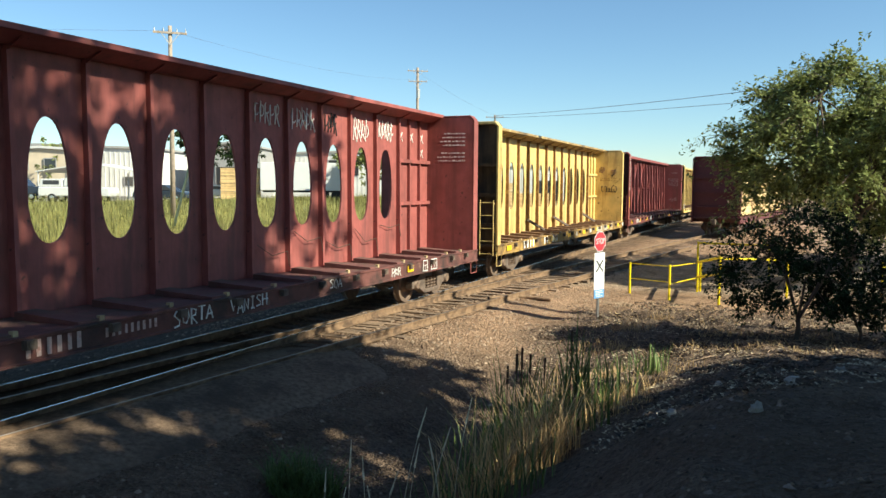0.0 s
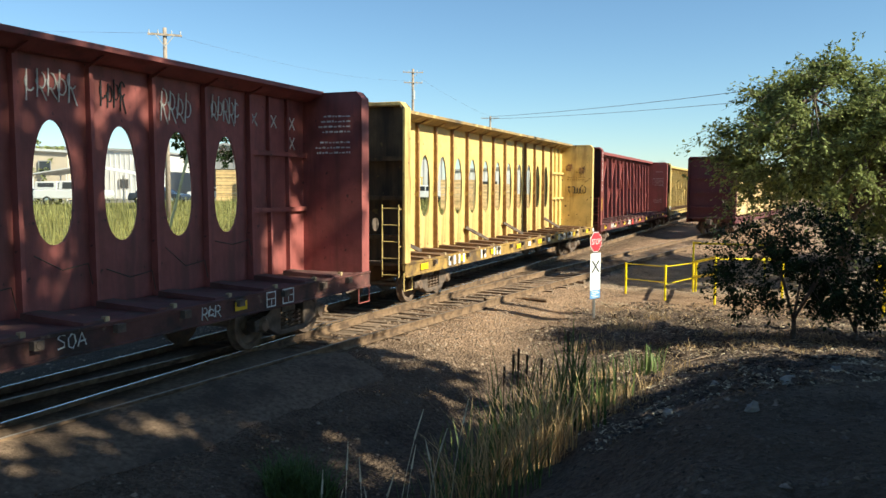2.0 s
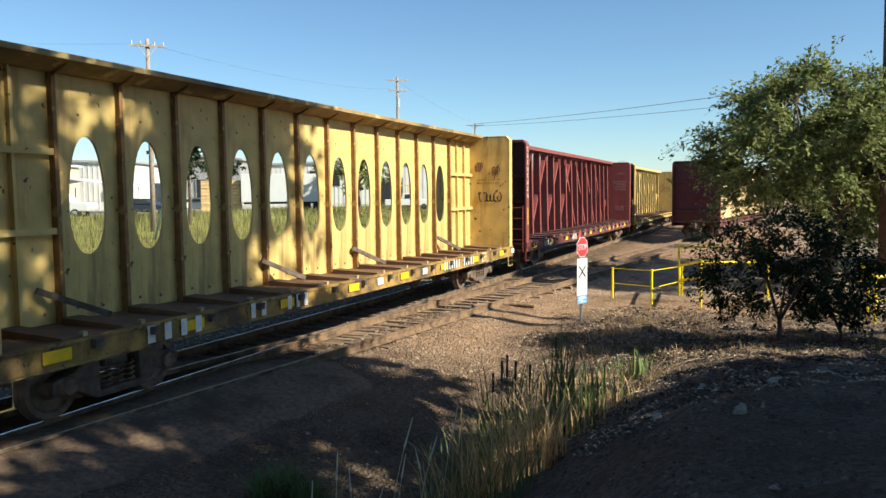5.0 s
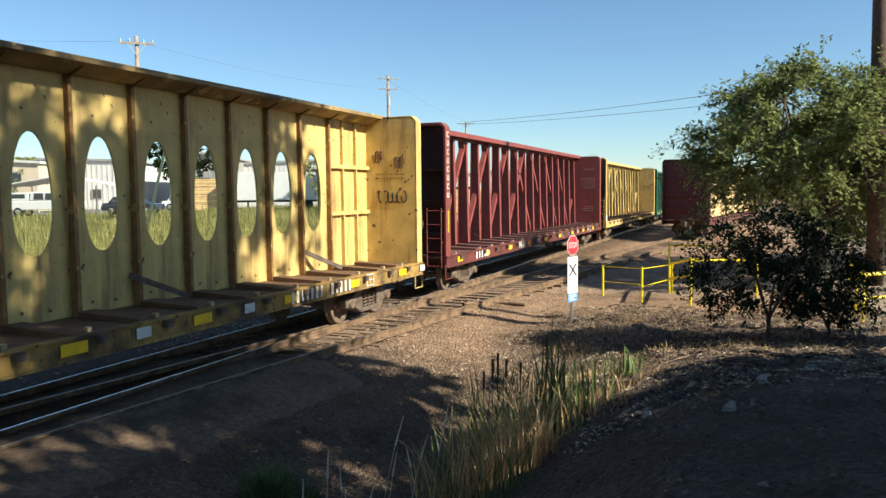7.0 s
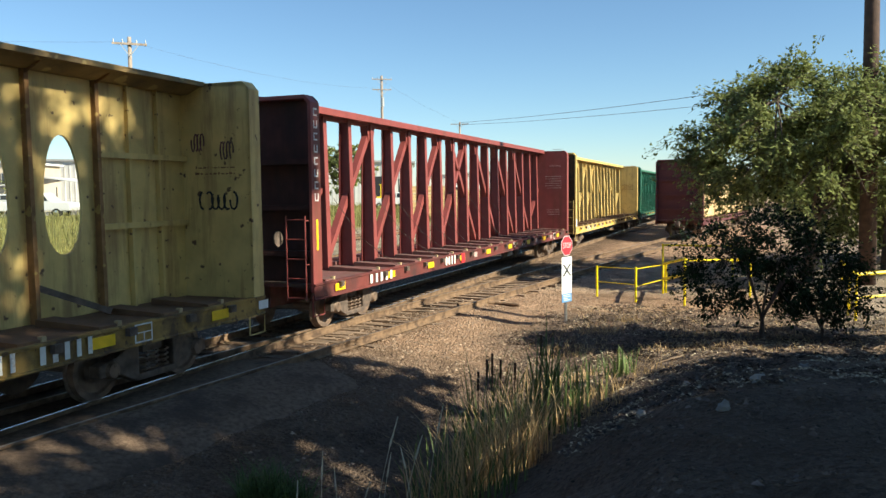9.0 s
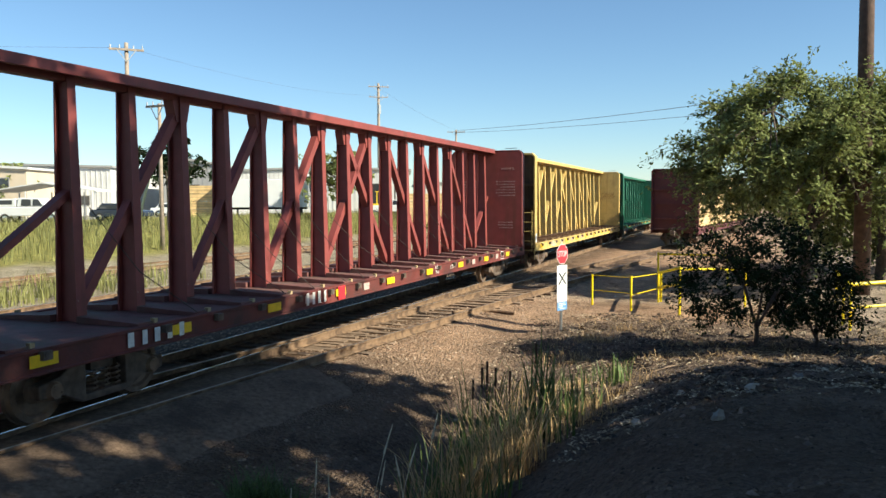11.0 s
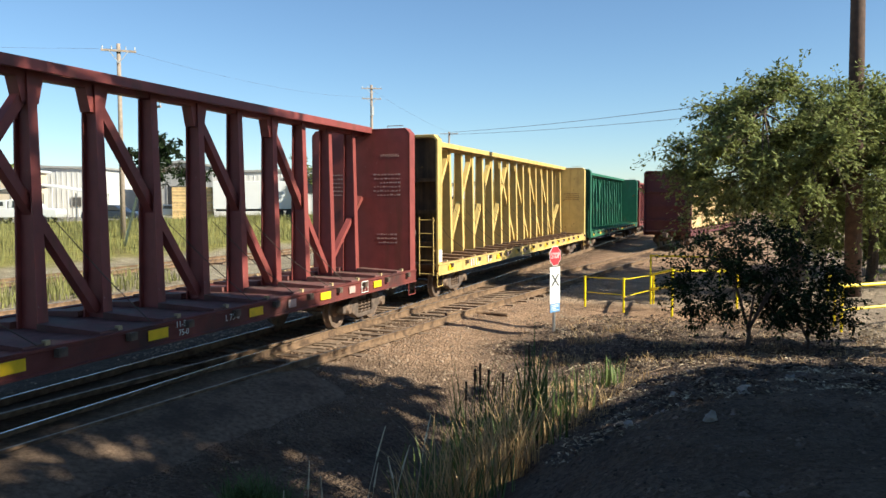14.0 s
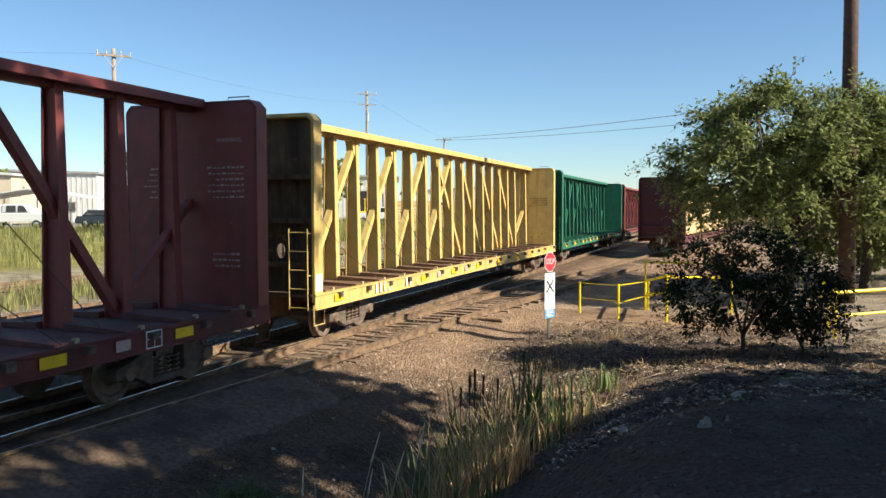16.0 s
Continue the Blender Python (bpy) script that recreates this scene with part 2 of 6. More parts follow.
# ---- mesh tools ----
class Shape:
    def __init__(self):
        self.v, self.f = [], []

    def add(self, verts, faces):
        k = len(self.v)
        self.v += [tuple(p) for p in verts]
        self.f += [tuple(i + k for i in f) for f in faces]
        return self

    def box(self, x0, x1, y0, y1, z0, z1):
        return self.hexa([(x0, y0), (x1, y0), (x1, y1), (x0, y1)], z0, [(x0, y0), (x1, y0), (x1, y1), (x0, y1)], z1)

    def hexa(self, low, z0, high, z1):
        n = len(low)
        v = [(*p, z0) for p in low] + [(*p, z1) for p in high]
        f = [tuple(range(n))[::-1], tuple(range(n, 2 * n))] + [(i, (i + 1) % n, n + (i + 1) % n, n + i) for i in range(n)]
        return self.add(v, f)

    def beam(self, a, b, w, h, up=(0, 0, 1)):
        """A bar of cross-section w by h from a to b."""
        a, b = Vector(a), Vector(b)
        d = (b - a).normalized()
        s = d.cross(Vector(up))
        if s.length < 1e-4:
            s = d.cross(Vector((1, 0, 0)))
        s.normalize()
        u = s.cross(d)
        o = [(-w / 2, -h / 2), (w / 2, -h / 2), (w / 2, h / 2), (-w / 2, h / 2)]
        v = [a + s * p + u * q for p, q in o] + [b + s * p + u * q for p, q in o]
        return self.add(v, [(3, 2, 1, 0), (4, 5, 6, 7)] + [(i, (i + 1) % 4, 4 + (i + 1) % 4, 4 + i) for i in range(4)])

    def tube(self, pts, r, n=6, taper=1.0):
        pts = [Vector(p) for p in pts]
        rings = []
        for i, p in enumerate(pts):
            d = (pts[min(i + 1, len(pts) - 1)] - pts[max(i - 1, 0)]).normalized()
            s = d.cross(Vector((0.31, 0.17, 0.93)))
            if s.length < 1e-3:
                s = d.cross(Vector((1, 0, 0)))
            s.normalize()
            u = d.cross(s)
            rr = r * (1 + (taper - 1) * i / max(1, len(pts) - 1))
            rings.append([p + (s * math.cos(2 * math.pi * k / n) + u * math.sin(2 * math.pi * k / n)) * rr for k in range(n)])
        v = [q for ring in rings for q in ring]
        f = [(i * n + k, i * n + (k + 1) % n, (i + 1) * n + (k + 1) % n, (i + 1) * n + k) for i in range(len(pts) - 1) for k in range(n)]
        f += [tuple(range(n))[::-1], tuple(range((len(pts) - 1) * n, len(pts) * n))]
        return self.add(v, f)

    def lathe_y(self, profile, cx, cz, n=28):
        """A body of revolution about an axis along y: profile of (y, radius)."""
        m = len(profile)
        v = [(cx + r * math.cos(2 * math.pi * k / n), y, cz + r * math.sin(2 * math.pi * k / n)) for k in range(n) for y, r in profile]
        f = [(k * m + i, k * m + i + 1, ((k + 1) % n) * m + i + 1, ((k + 1) % n) * m + i) for k in range(n) for i in range(m - 1)]
        return self.add(v, f)

    def prism_y(self, pts, y0, y1):
        """An outline in x, z drawn out along y."""
        n = len(pts)
        v = [(x, y0, z) for x, z in pts] + [(x, y1, z) for x, z in pts]
        return self.add(v, [tuple(range(n)), tuple(range(n, 2 * n))[::-1]] + [(i, n + i, n + (i + 1) % n, (i + 1) % n) for i in range(n)])

    def prism_x(self, pts, x0, x1):
        n = len(pts)
        v = [(x0, y, z) for y, z in pts] + [(x1, y, z) for y, z in pts]
        return self.add(v, [tuple(range(n))[::-1], tuple(range(n, 2 * n))] + [(i, (i + 1) % n, n + (i + 1) % n, n + i) for i in range(n)])

    def mesh(self, name, mat):
        me = bpy.data.meshes.new(name)
        me.from_pydata(self.v, [], self.f)
        me.materials.append(mat)
        me.update()
        return me


def part(name, sh, mat, parent=None, label="", bevel=0.0, smooth=False):
    ob = new(name, sh.mesh(name, mat))
    if parent:
        ob.parent = parent
    if label:
        tagged(ob, label)
    if bevel:
        bv = ob.modifiers.new("edge", "BEVEL")
        bv.width, bv.segments, bv.limit_method, bv.angle_limit = bevel, 2, "ANGLE", radians(40)
    if smooth:
        ob.data.polygons.foreach_set("use_smooth", [True] * len(ob.data.polygons))
    return ob


def share(name, me, parent, m):
    ob = new(name, me)
    ob.parent = parent
    ob.matrix_basis = m
    return ob


def lettering(name, body, size, mat, m, parent=None, align="CENTER", squeeze=1.0):
    """Flat raised letters of the built-in font as a mesh."""
    cu = bpy.data.curves.new(name, "FONT")
    cu.body, cu.size, cu.extrude, cu.align_x, cu.align_y = body, size, 0.002, align, "CENTER"
    tmp = bpy.data.objects.new(name, cu)
    scene.collection.objects.link(tmp)
    me = bpy.data.meshes.new_from_object(tmp.evaluated_get(bpy.context.evaluated_depsgraph_get()))
    bpy.data.objects.remove(tmp)
    me.materials.clear()
    me.materials.append(mat)
    me.transform(Matrix.Diagonal((squeeze, 1, 1, 1)))
    ob = new(name, me)
    ob.matrix_basis = m
    if parent:
        ob.parent = parent
    return ob


# ---- plan of the tracks: s runs along the main track, l to its near side ----
HEAD = 0.4087
TDIR = Vector((math.sin(HEAD), math.cos(HEAD), 0))
NDIR = Vector((math.cos(HEAD), -math.sin(HEAD), 0))
TRACK_L = -9.246
TRACK_RZ = 90 - math.degrees(HEAD)


def at(s, l, z=0.0):
    return TDIR * s + NDIR * (TRACK_L + l) + Vector((0, 0, z))


def plan(x, y):
    p = Vector((x, y, 0))
    return p.dot(TDIR), p.dot(NDIR) - TRACK_L


def sm(a, b, x):
    x = min(1.0, max(0.0, (x - a) / (b - a)))
    return x * x * (3 - 2 * x)


def siding_l(s):
    """Near-side distance of the siding's centre from the main track's centre."""
    if s < -1.0:
        return 0.0
    if s < 3.0:
        return 0.0125 * (s + 1.0) ** 2
    return 0.2 + 0.1 * (s - 3.0) + 0.0075 * max(0.0, min(s, 22.0) - 20.0) ** 2 / 4 + 0.015 * max(0.0, s - 22.0)


def ground_z(x, y):
    s, l = plan(x, y)
    z = -0.30
    z += 0.10 * max(1 - sm(1.6, 2.6, abs(l)), (1 - sm(1.2, 2.3, abs(l - siding_l(s)))) * sm(8.0, 12.0, s))
    # ditch in front of the near bank
    near = 1 - sm(13.0, 20.0, s)
    z -= 0.55 * math.exp(-((l - 5.2) / 1.3) ** 2) * (1 - sm(9.0, 17.0, s)) * sm(-8, 5, s)
    # bank under the camera and to its right
    bank = sm(6.0, 9.4, l) * (1 - sm(4.0, 19.0, y + 0.15 * (x - 4)))
    z += 1.40 * bank
    z += 0.9 * sm(12, 30, l) * (1 - sm(60, 90, y))
    # land beyond the tracks rises to the car park
    z += 1.65 * sm(13.0, 36.0, -l)
    z += 0.05 * noise.noise((x * 0.8, y * 0.8, 0)) + 0.025 * noise.noise((x * 2.7, y * 2.7, 3))
    # lumpy mulch
    rough = sm(4.4, 5.6, l) * (1 - sm(20, 23, y)) * sm(-6, 0, y)
    if rough > 0:
        z += rough * (0.08 * noise.noise((x * 1.3, y * 1.3, 11)) + 0.07 * noise.noise((x * 2.6, y * 2.6, 17)))
    if abs(l) > 2.6:
        z += 0.06 * noise.noise((x * 0.35, y * 0.35, 7))
    return z


def ground_material():
    m = bpy.data.materials.new("dirt_gravel_and_grass")
    m.use_nodes = True
    nt = m.node_tree
    nd, ln = nt.nodes, nt.links
    b = nd["Principled BSDF"]
    b.inputs["Roughness"].default_value, b.inputs["Specular IOR Level"].default_value = 0.95, 0.15
    tc = nd.new("ShaderNodeTexCoord")
    at_ = nd.new("ShaderNodeAttribute")
    at_.attribute_name = "soil"

    def noise_n(scale, detail=6, rough=0.6):
        n = nd.new("ShaderNodeTexNoise")
        n.inputs["Scale"].default_value, n.inputs["Detail"].default_value, n.inputs["Roughness"].default_value = scale, detail, rough
        ln.new(tc.outputs["Object"], n.inputs["Vector"])
        return n.outputs[0]

    def rng(src, a, b_, c, d):
        r = nd.new("ShaderNodeMapRange")
        r.inputs[1].default_value, r.inputs[2].default_value, r.inputs[3].default_value, r.inputs[4].default_value = a, b_, c, d
        ln.new(src, r.inputs[0])
        return r.outputs[0]

    def mix(fac, a, c, mode="MIX"):
        x = nd.new("ShaderNodeMix")
        x.data_type, x.blend_type = "RGBA", mode
        if isinstance(fac, float):
            x.inputs[0].default_value = fac
        else:
            ln.new(fac, x.inputs[0])
        for i, q in ((6, a), (7, c)):
            if isinstance(q, tuple):
                x.inputs[i].default_value = (*q, 1)
            else:
                ln.new(q, x.inputs[i])
        return x.outputs[2]

    vor = nd.new("ShaderNodeTexVoronoi")
    vor.inputs["Scale"].default_value = 22
    ln.new(tc.outputs["Object"], vor.inputs["Vector"])
    stones = rng(vor.outputs["Color"], 0.0, 1.0, 0.62, 1.35)
    col = mix(1.0, at_.outputs["Color"], rng(noise_n(1.3), 0.3, 0.7, 0.72, 1.28), "MULTIPLY")
    col = mix(1.0, col, stones, "MULTIPLY")
    col = mix(1.0, col, rng(noise_n(60, 3), 0.3, 0.7, 0.7, 1.3), "MULTIPLY")
    col = mix(rng(noise_n(0.55), 0.52, 0.68, 0.0, 0.55), col, (0.13, 0.085, 0.055))
    ln.new(col, b.inputs["Base Color"])
    bp = nd.new("ShaderNodeBump")
    bp.inputs["Strength"].default_value, bp.inputs["Distance"].default_value = 1.0, 0.09
    h = nd.new("ShaderNodeMath")
    ln.new(noise_n(18, 8, 0.7), h.inputs[0]), ln.new(vor.outputs["Distance"], h.inputs[1])
    ln.new(h.outputs[0], bp.inputs["Height"])
    ln.new(bp.outputs[0], b.inputs["Normal"])
    return m


def soil(x, y):
    s, l = plan(x, y)
    w = noise.noise((x * 0.5, y * 0.5, 1.7)) * 0.9
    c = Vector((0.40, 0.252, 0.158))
    # near ground in the trees' shade darkened further, toned to the packed dirt
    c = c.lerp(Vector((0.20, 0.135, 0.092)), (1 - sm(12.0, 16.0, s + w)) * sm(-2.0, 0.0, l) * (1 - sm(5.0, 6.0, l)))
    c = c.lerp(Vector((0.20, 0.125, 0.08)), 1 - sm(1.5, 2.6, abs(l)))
    # the train's shadow beyond the far rail, painted into the soil colour
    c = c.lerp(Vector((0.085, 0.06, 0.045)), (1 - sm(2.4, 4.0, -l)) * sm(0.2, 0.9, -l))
    far_side = sm(4.0 + w, 5.5 + w, -l)
    c = c.lerp(Vector((0.36, 0.30, 0.21)), far_side)
    c = c.lerp(Vector((0.30, 0.27, 0.08)), sm(19 + 2 * w, 21 + 2 * w, -l))
    c = c.lerp(Vector((0.34, 0.32, 0.29)), sm(44, 47, -l))
    mulch = sm(3.9 + w, 5.2 + w, l) * (1 - sm(19.5 + w, 21.5 + w, y + 0.1 * x))
    c = c.lerp(Vector((0.15, 0.105, 0.076)), mulch)
    road = sm(23.5 + w, 25.5 + w, s) * (1 - sm(33, 36, s)) * sm(1.2, 2.0, l)
    c = c.lerp(Vector((0.44, 0.32, 0.22)), road)
    c = c.lerp(Vector((0.36, 0.29, 0.22)), sm(10.0, 12.5, l) * sm(15, 17, y) * 0.8)
    return c


def build_ground():
    xs = [-3000, -900, -300, -140, -90] + [-60 + 3 * i for i in range(13)] + [-22 + 0.35 * i for i in range(58)] + [-1.7 + 0.17 * i for i in range(81)] + [12.2 + 0.36 * i for i in range(23)] + [20.5 + 3 * i for i in range(14)] + [80, 120, 300, 900, 3000]
    ys = [-3000, -600, -120, -50, -25, -12, -7] + [-4 + 0.35 * i for i in range(26)] + [5.1 + 0.17 * i for i in range(95)] + [21.4 + 0.35 * i for i in range(30)] + [32 + 1.5 * i for i in range(24)] + [72, 82, 95, 110, 140, 200, 400, 1000, 3000]
    v, cols = [], []
    for y in ys:
        for x in xs:
            far = max(abs(x), abs(y))
            v.append((x, y, ground_z(x, y) if far < 250 else (1.3 if far > 500 else 1.3)))
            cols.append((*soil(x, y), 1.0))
    n = len(xs)
    f = [(j * n + i, j * n + i + 1, (j + 1) * n + i + 1, (j + 1) * n + i) for j in range(len(ys) - 1) for i in range(n - 1)]
    me = bpy.data.meshes.new("ground")
    me.from_pydata(v, [], f)
    attr = me.color_attributes.new("soil", "FLOAT_COLOR", "POINT")
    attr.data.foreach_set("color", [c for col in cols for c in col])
    me.materials.append(ground_material())
    me.polygons.foreach_set("use_smooth", [True] * len(f))
    ob = new("ground", me)
    tagged(ob, "brown dirt and gravel ground with a dark mulched bank", "ground", kind="structure")
    return ob


build_ground()


# ---- tracks ----
def rail_shape(path):
    """A rail swept along a path; the head and the web with its foot are two meshes."""
    web, head = Shape(), Shape()
    prof = [(-0.065, -0.17), (0.065, -0.17), (0.065, -0.155), (0.012, -0.135), (0.012, -0.045), (0.034, -0.04), (0.034, -0.006),
            (-0.034, -0.006), (-0.034, -0.04), (-0.012, -0.045), (-0.012, -0.135), (-0.065, -0.155)]
    hp = [(-0.009, -0.006), (0.009, -0.006), (0.007, 0.0), (-0.007, 0.0)]
    for sh, pr in ((web, prof), (head, hp)):
        n = len(pr)
        v = []
        for i, p in enumerate(path):
            d = (path[min(i + 1, len(path) - 1)] - path[max(0, i - 1)]).normalized()
            side = Vector((d.y, -d.x, 0))
            v += [p + side * a + Vector((0, 0, b)) for a, b in pr]
        f = [(i * n + k, i * n + (k + 1) % n, (i + 1) * n + (k + 1) % n, (i + 1) * n + k) for i in range(len(path) - 1) for k in range(n)]
        sh.add(v, f + [tuple(range(n))[::-1], tuple(range((len(path) - 1) * n, len(path) * n))])
    return web, head


def track(name, centre, s0, s1, label, shiny=True, step=2.0):
    root = tagged(new(name), label, "railway track", kind="structure")
    n = int((s1 - s0) / step)
    for side in (0.753, -0.753):
        pts = []
        for i in range(n + 1):
            s = s0 + (s1 - s0) * i / n
            a, b = centre(s), centre(s + 0.1)
            d = (b - a).normalized()
            pts.append(a + Vector((d.y, -d.x, 0)) * side)
        web, head = rail_shape(pts)
        r = part("rail", web, M_RAIL, root)
        part("rail_head", head, M_RAILTOP if shiny else M_RAILDULL, r)
    return root


main_track = track("main_track", lambda s: at(s, 0), -30, 140, "straight railway track with shiny rail heads and worn wooden ties")
siding = track("siding_track", lambda s: at(s, siding_l(s), -0.004), -1.0, 90, "rusty siding track curving away from the main line on worn ties", shiny=False, step=1.0)
far_track = track("far_track", lambda s: at(s, -16.5, -0.02), 5, 120, "third railway track at the edge of the grass field", shiny=False, step=4.0)
back_track = track("back_track", lambda s: at(s, -8.6, -0.05), -20, 120, "second railway track in pale gravel beyond the train", step=4.0)


def crosstie_mesh(length):
    sh = Shape()
    sh.hexa([(-0.11, -length / 2), (0.11, -length / 2), (0.11, length / 2), (-0.11, length / 2)], -0.1,
            [(-0.105, -length / 2 + 0.01), (0.10, -length / 2 + 0.015), (0.105, length / 2 - 0.01), (-0.10, length / 2 - 0.02)], 0.08)
    return sh.mesh("crosstie", M_TIE)


# ---- rail cars ----
def truck(parent, x, sway):
    """Side frames, bolster and springs; the wheelsets are made by the caller."""
    f = Shape()
    f.box(x - 0.2, x + 0.2, -1.02, 1.02, 0.56, 0.70)
    tr = part("truck", f, M_IRON, parent, "rusty cast-iron truck with coil springs")
    for y in (-1.0, 1.0):
        f = Shape()
        f.prism_y([(x - 1.12, 0.54), (x - 1.12, 0.36), (x - 0.72, 0.34), (x - 0.40, 0.18), (x + 0.40, 0.18), (x + 0.72, 0.34), (x + 1.12, 0.36), (x + 1.12, 0.54),
                   (x + 0.80, 0.60), (x + 0.44, 0.78), (x + 0.36, 0.78), (x + 0.36, 0.28), (x - 0.36, 0.28), (x - 0.36, 0.78), (x - 0.44, 0.78), (x - 0.80, 0.60)], y - 0.10, y + 0.09)
        sf = part("side_frame", f, M_IRON, tr, bevel=0.02)
        for xx in (x - 0.89, x + 0.89):
            c = Shape()
            c.lathe_y([(y - 0.15, 0.0), (y - 0.15, 0.10), (y - 0.10, 0.13), (y + 0.1, 0.13), (y + 0.1, 0.0)], xx, 0.44, 14)
            part("journal_cap", c, M_WHEEL, tr)
        c = Shape()
        c.box(x - 0.44, x + 0.44, y - 0.11, y + 0.10, 0.74, 0.80)
        part("spring_cap", c, M_IRON, tr)
    for y in (-1.02, 1.02):
        for xx in (x - 0.2, x, x + 0.2):
            sp = Shape()
            sp.tube([(xx + 0.085 * math.cos(a * 1.05), y + 0.085 * math.sin(a * 1.05), 0.27 + 0.29 * a / 24) for a in range(25)], 0.018, 5)
            part("coil_spring", sp, M_WHEEL, tr)
    return tr


def wheelset_mesh():
    sh = Shape()
    for sgn in (-1, 1):
        pr = [(sgn * 0.685, 0.455), (sgn * 0.715, 0.445), (sgn * 0.725, 0.425), (sgn * 0.82, 0.418), (sgn * 0.82, 0.34), (sgn * 0.785, 0.31),
              (sgn * 0.77, 0.18), (sgn * 0.82, 0.13), (sgn * 0.84, 0.0)]
        if sgn > 0:
            pr = pr[::-1]
        sh.lathe_y(pr, 0, 0, 32)
        sh.lathe_y([(sgn * 0.69, 0.0), (sgn * 0.69, 0.33), (sgn * 0.685, 0.455)], 0, 0, 32)
    sh.lathe_y([(-1.1, 0.0), (-1.1, 0.075), (1.1, 0.075), (1.1, 0.0)], 0, 0, 12)
    for k in range(3):
        a = 2.1 * k
        sh.beam((0.08 * math.cos(a), -1.12, 0.08 * math.sin(a)), (0.08 * math.cos(a), -1.16, 0.08 * math.sin(a)), 0.03, 0.03)
    return sh.mesh("wheelset", M_WHEEL)


WHEELSET = wheelset_mesh()
SPINNING = []
MOVING = []


def oval_bay(sh, x0, x1, z0, z1, cx, cz, rx, rz, y0, y1, n=36):
    """A plate between x0 and x1 with a tall rounded hole, narrower at its head."""
    ring, edge = [], []
    angles = [2 * math.pi * k / n for k in range(n)] + [math.atan2(zz - cz, xx - cx) % (2 * math.pi) for xx in (x0, x1) for zz in (z0, z1)]
    for a in sorted(angles):
        c, s_ = math.cos(a), math.sin(a)
        e = 2 / 2.25
        px = rx * math.copysign(abs(c) ** e, c)
        pz = rz * math.copysign(abs(s_) ** e, s_)
        px *= 1 - 0.13 * pz / rz
        ring.append((cx + px, cz + pz))
        k = min((x1 - cx) / c if c > 1e-9 else 1e9, (x0 - cx) / c if c < -1e-9 else 1e9,
                (z1 - cz) / s_ if s_ > 1e-9 else 1e9, (z0 - cz) / s_ if s_ < -1e-9 else 1e9)
        edge.append((cx + c * k, cz + s_ * k))
    m = len(ring)
    v = [(x, y, z) for y in (y0, y1) for lst in (ring, edge) for x, z in lst]
    f = []
    for i in range(m):
        j = (i + 1) % m
        f.append((i, j, m + j, m + i))
        f.append((2 * m + i, 3 * m + i, 3 * m + j, 2 * m + j))
        f.append((i, 2 * m + i, 2 * m + j, j))
    sh.add(v, f)


def bulkhead(car, x0, x1, W, zd, zt, mat, outer, label, face=None):
    """An end wall: a plate with flanges at its sides and head; outer is the side with the ribs."""
    b = Shape()
    xp = (x1 - 0.05, x1) if outer < 0 else (x0, x0 + 0.05)
    xr = (x0 + 0.06, x1 - 0.05) if outer < 0 else (x0 + 0.05, x1 - 0.06)
    c = 0.10
    b.prism_x([(-W + 0.02, zd), (W - 0.02, zd), (W - 0.02, zt - c), (W - 0.02 - c, zt), (-W + 0.02 + c, zt), (-W + 0.02, zt - c)], *xp)
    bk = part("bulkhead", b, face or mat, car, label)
    fl = Shape()
    fl.prism_x([(-W, zd - 0.16), (-W + 0.07, zd - 0.16), (-W + 0.07, zt - 0.16), (-W + 0.16, zt - 0.07), (W - 0.16, zt - 0.07), (W - 0.07, zt - 0.16), (W - 0.07, zd - 0.16), (W, zd - 0.16), (W, zt - 0.13), (W - 0.13, zt + 0.012), (-W + 0.13, zt + 0.012), (-W, zt - 0.13)], x0, x1)
    part("flange", fl, mat, bk, bevel=0.012)
    for z in (zd + 0.55, zd + 1.45, zd + 2.35):
        r = Shape()
        r.box(*xr, -W + 0.075, W - 0.075, z, z + 0.10)
        part("rib", r, face or mat, bk)
    return bk


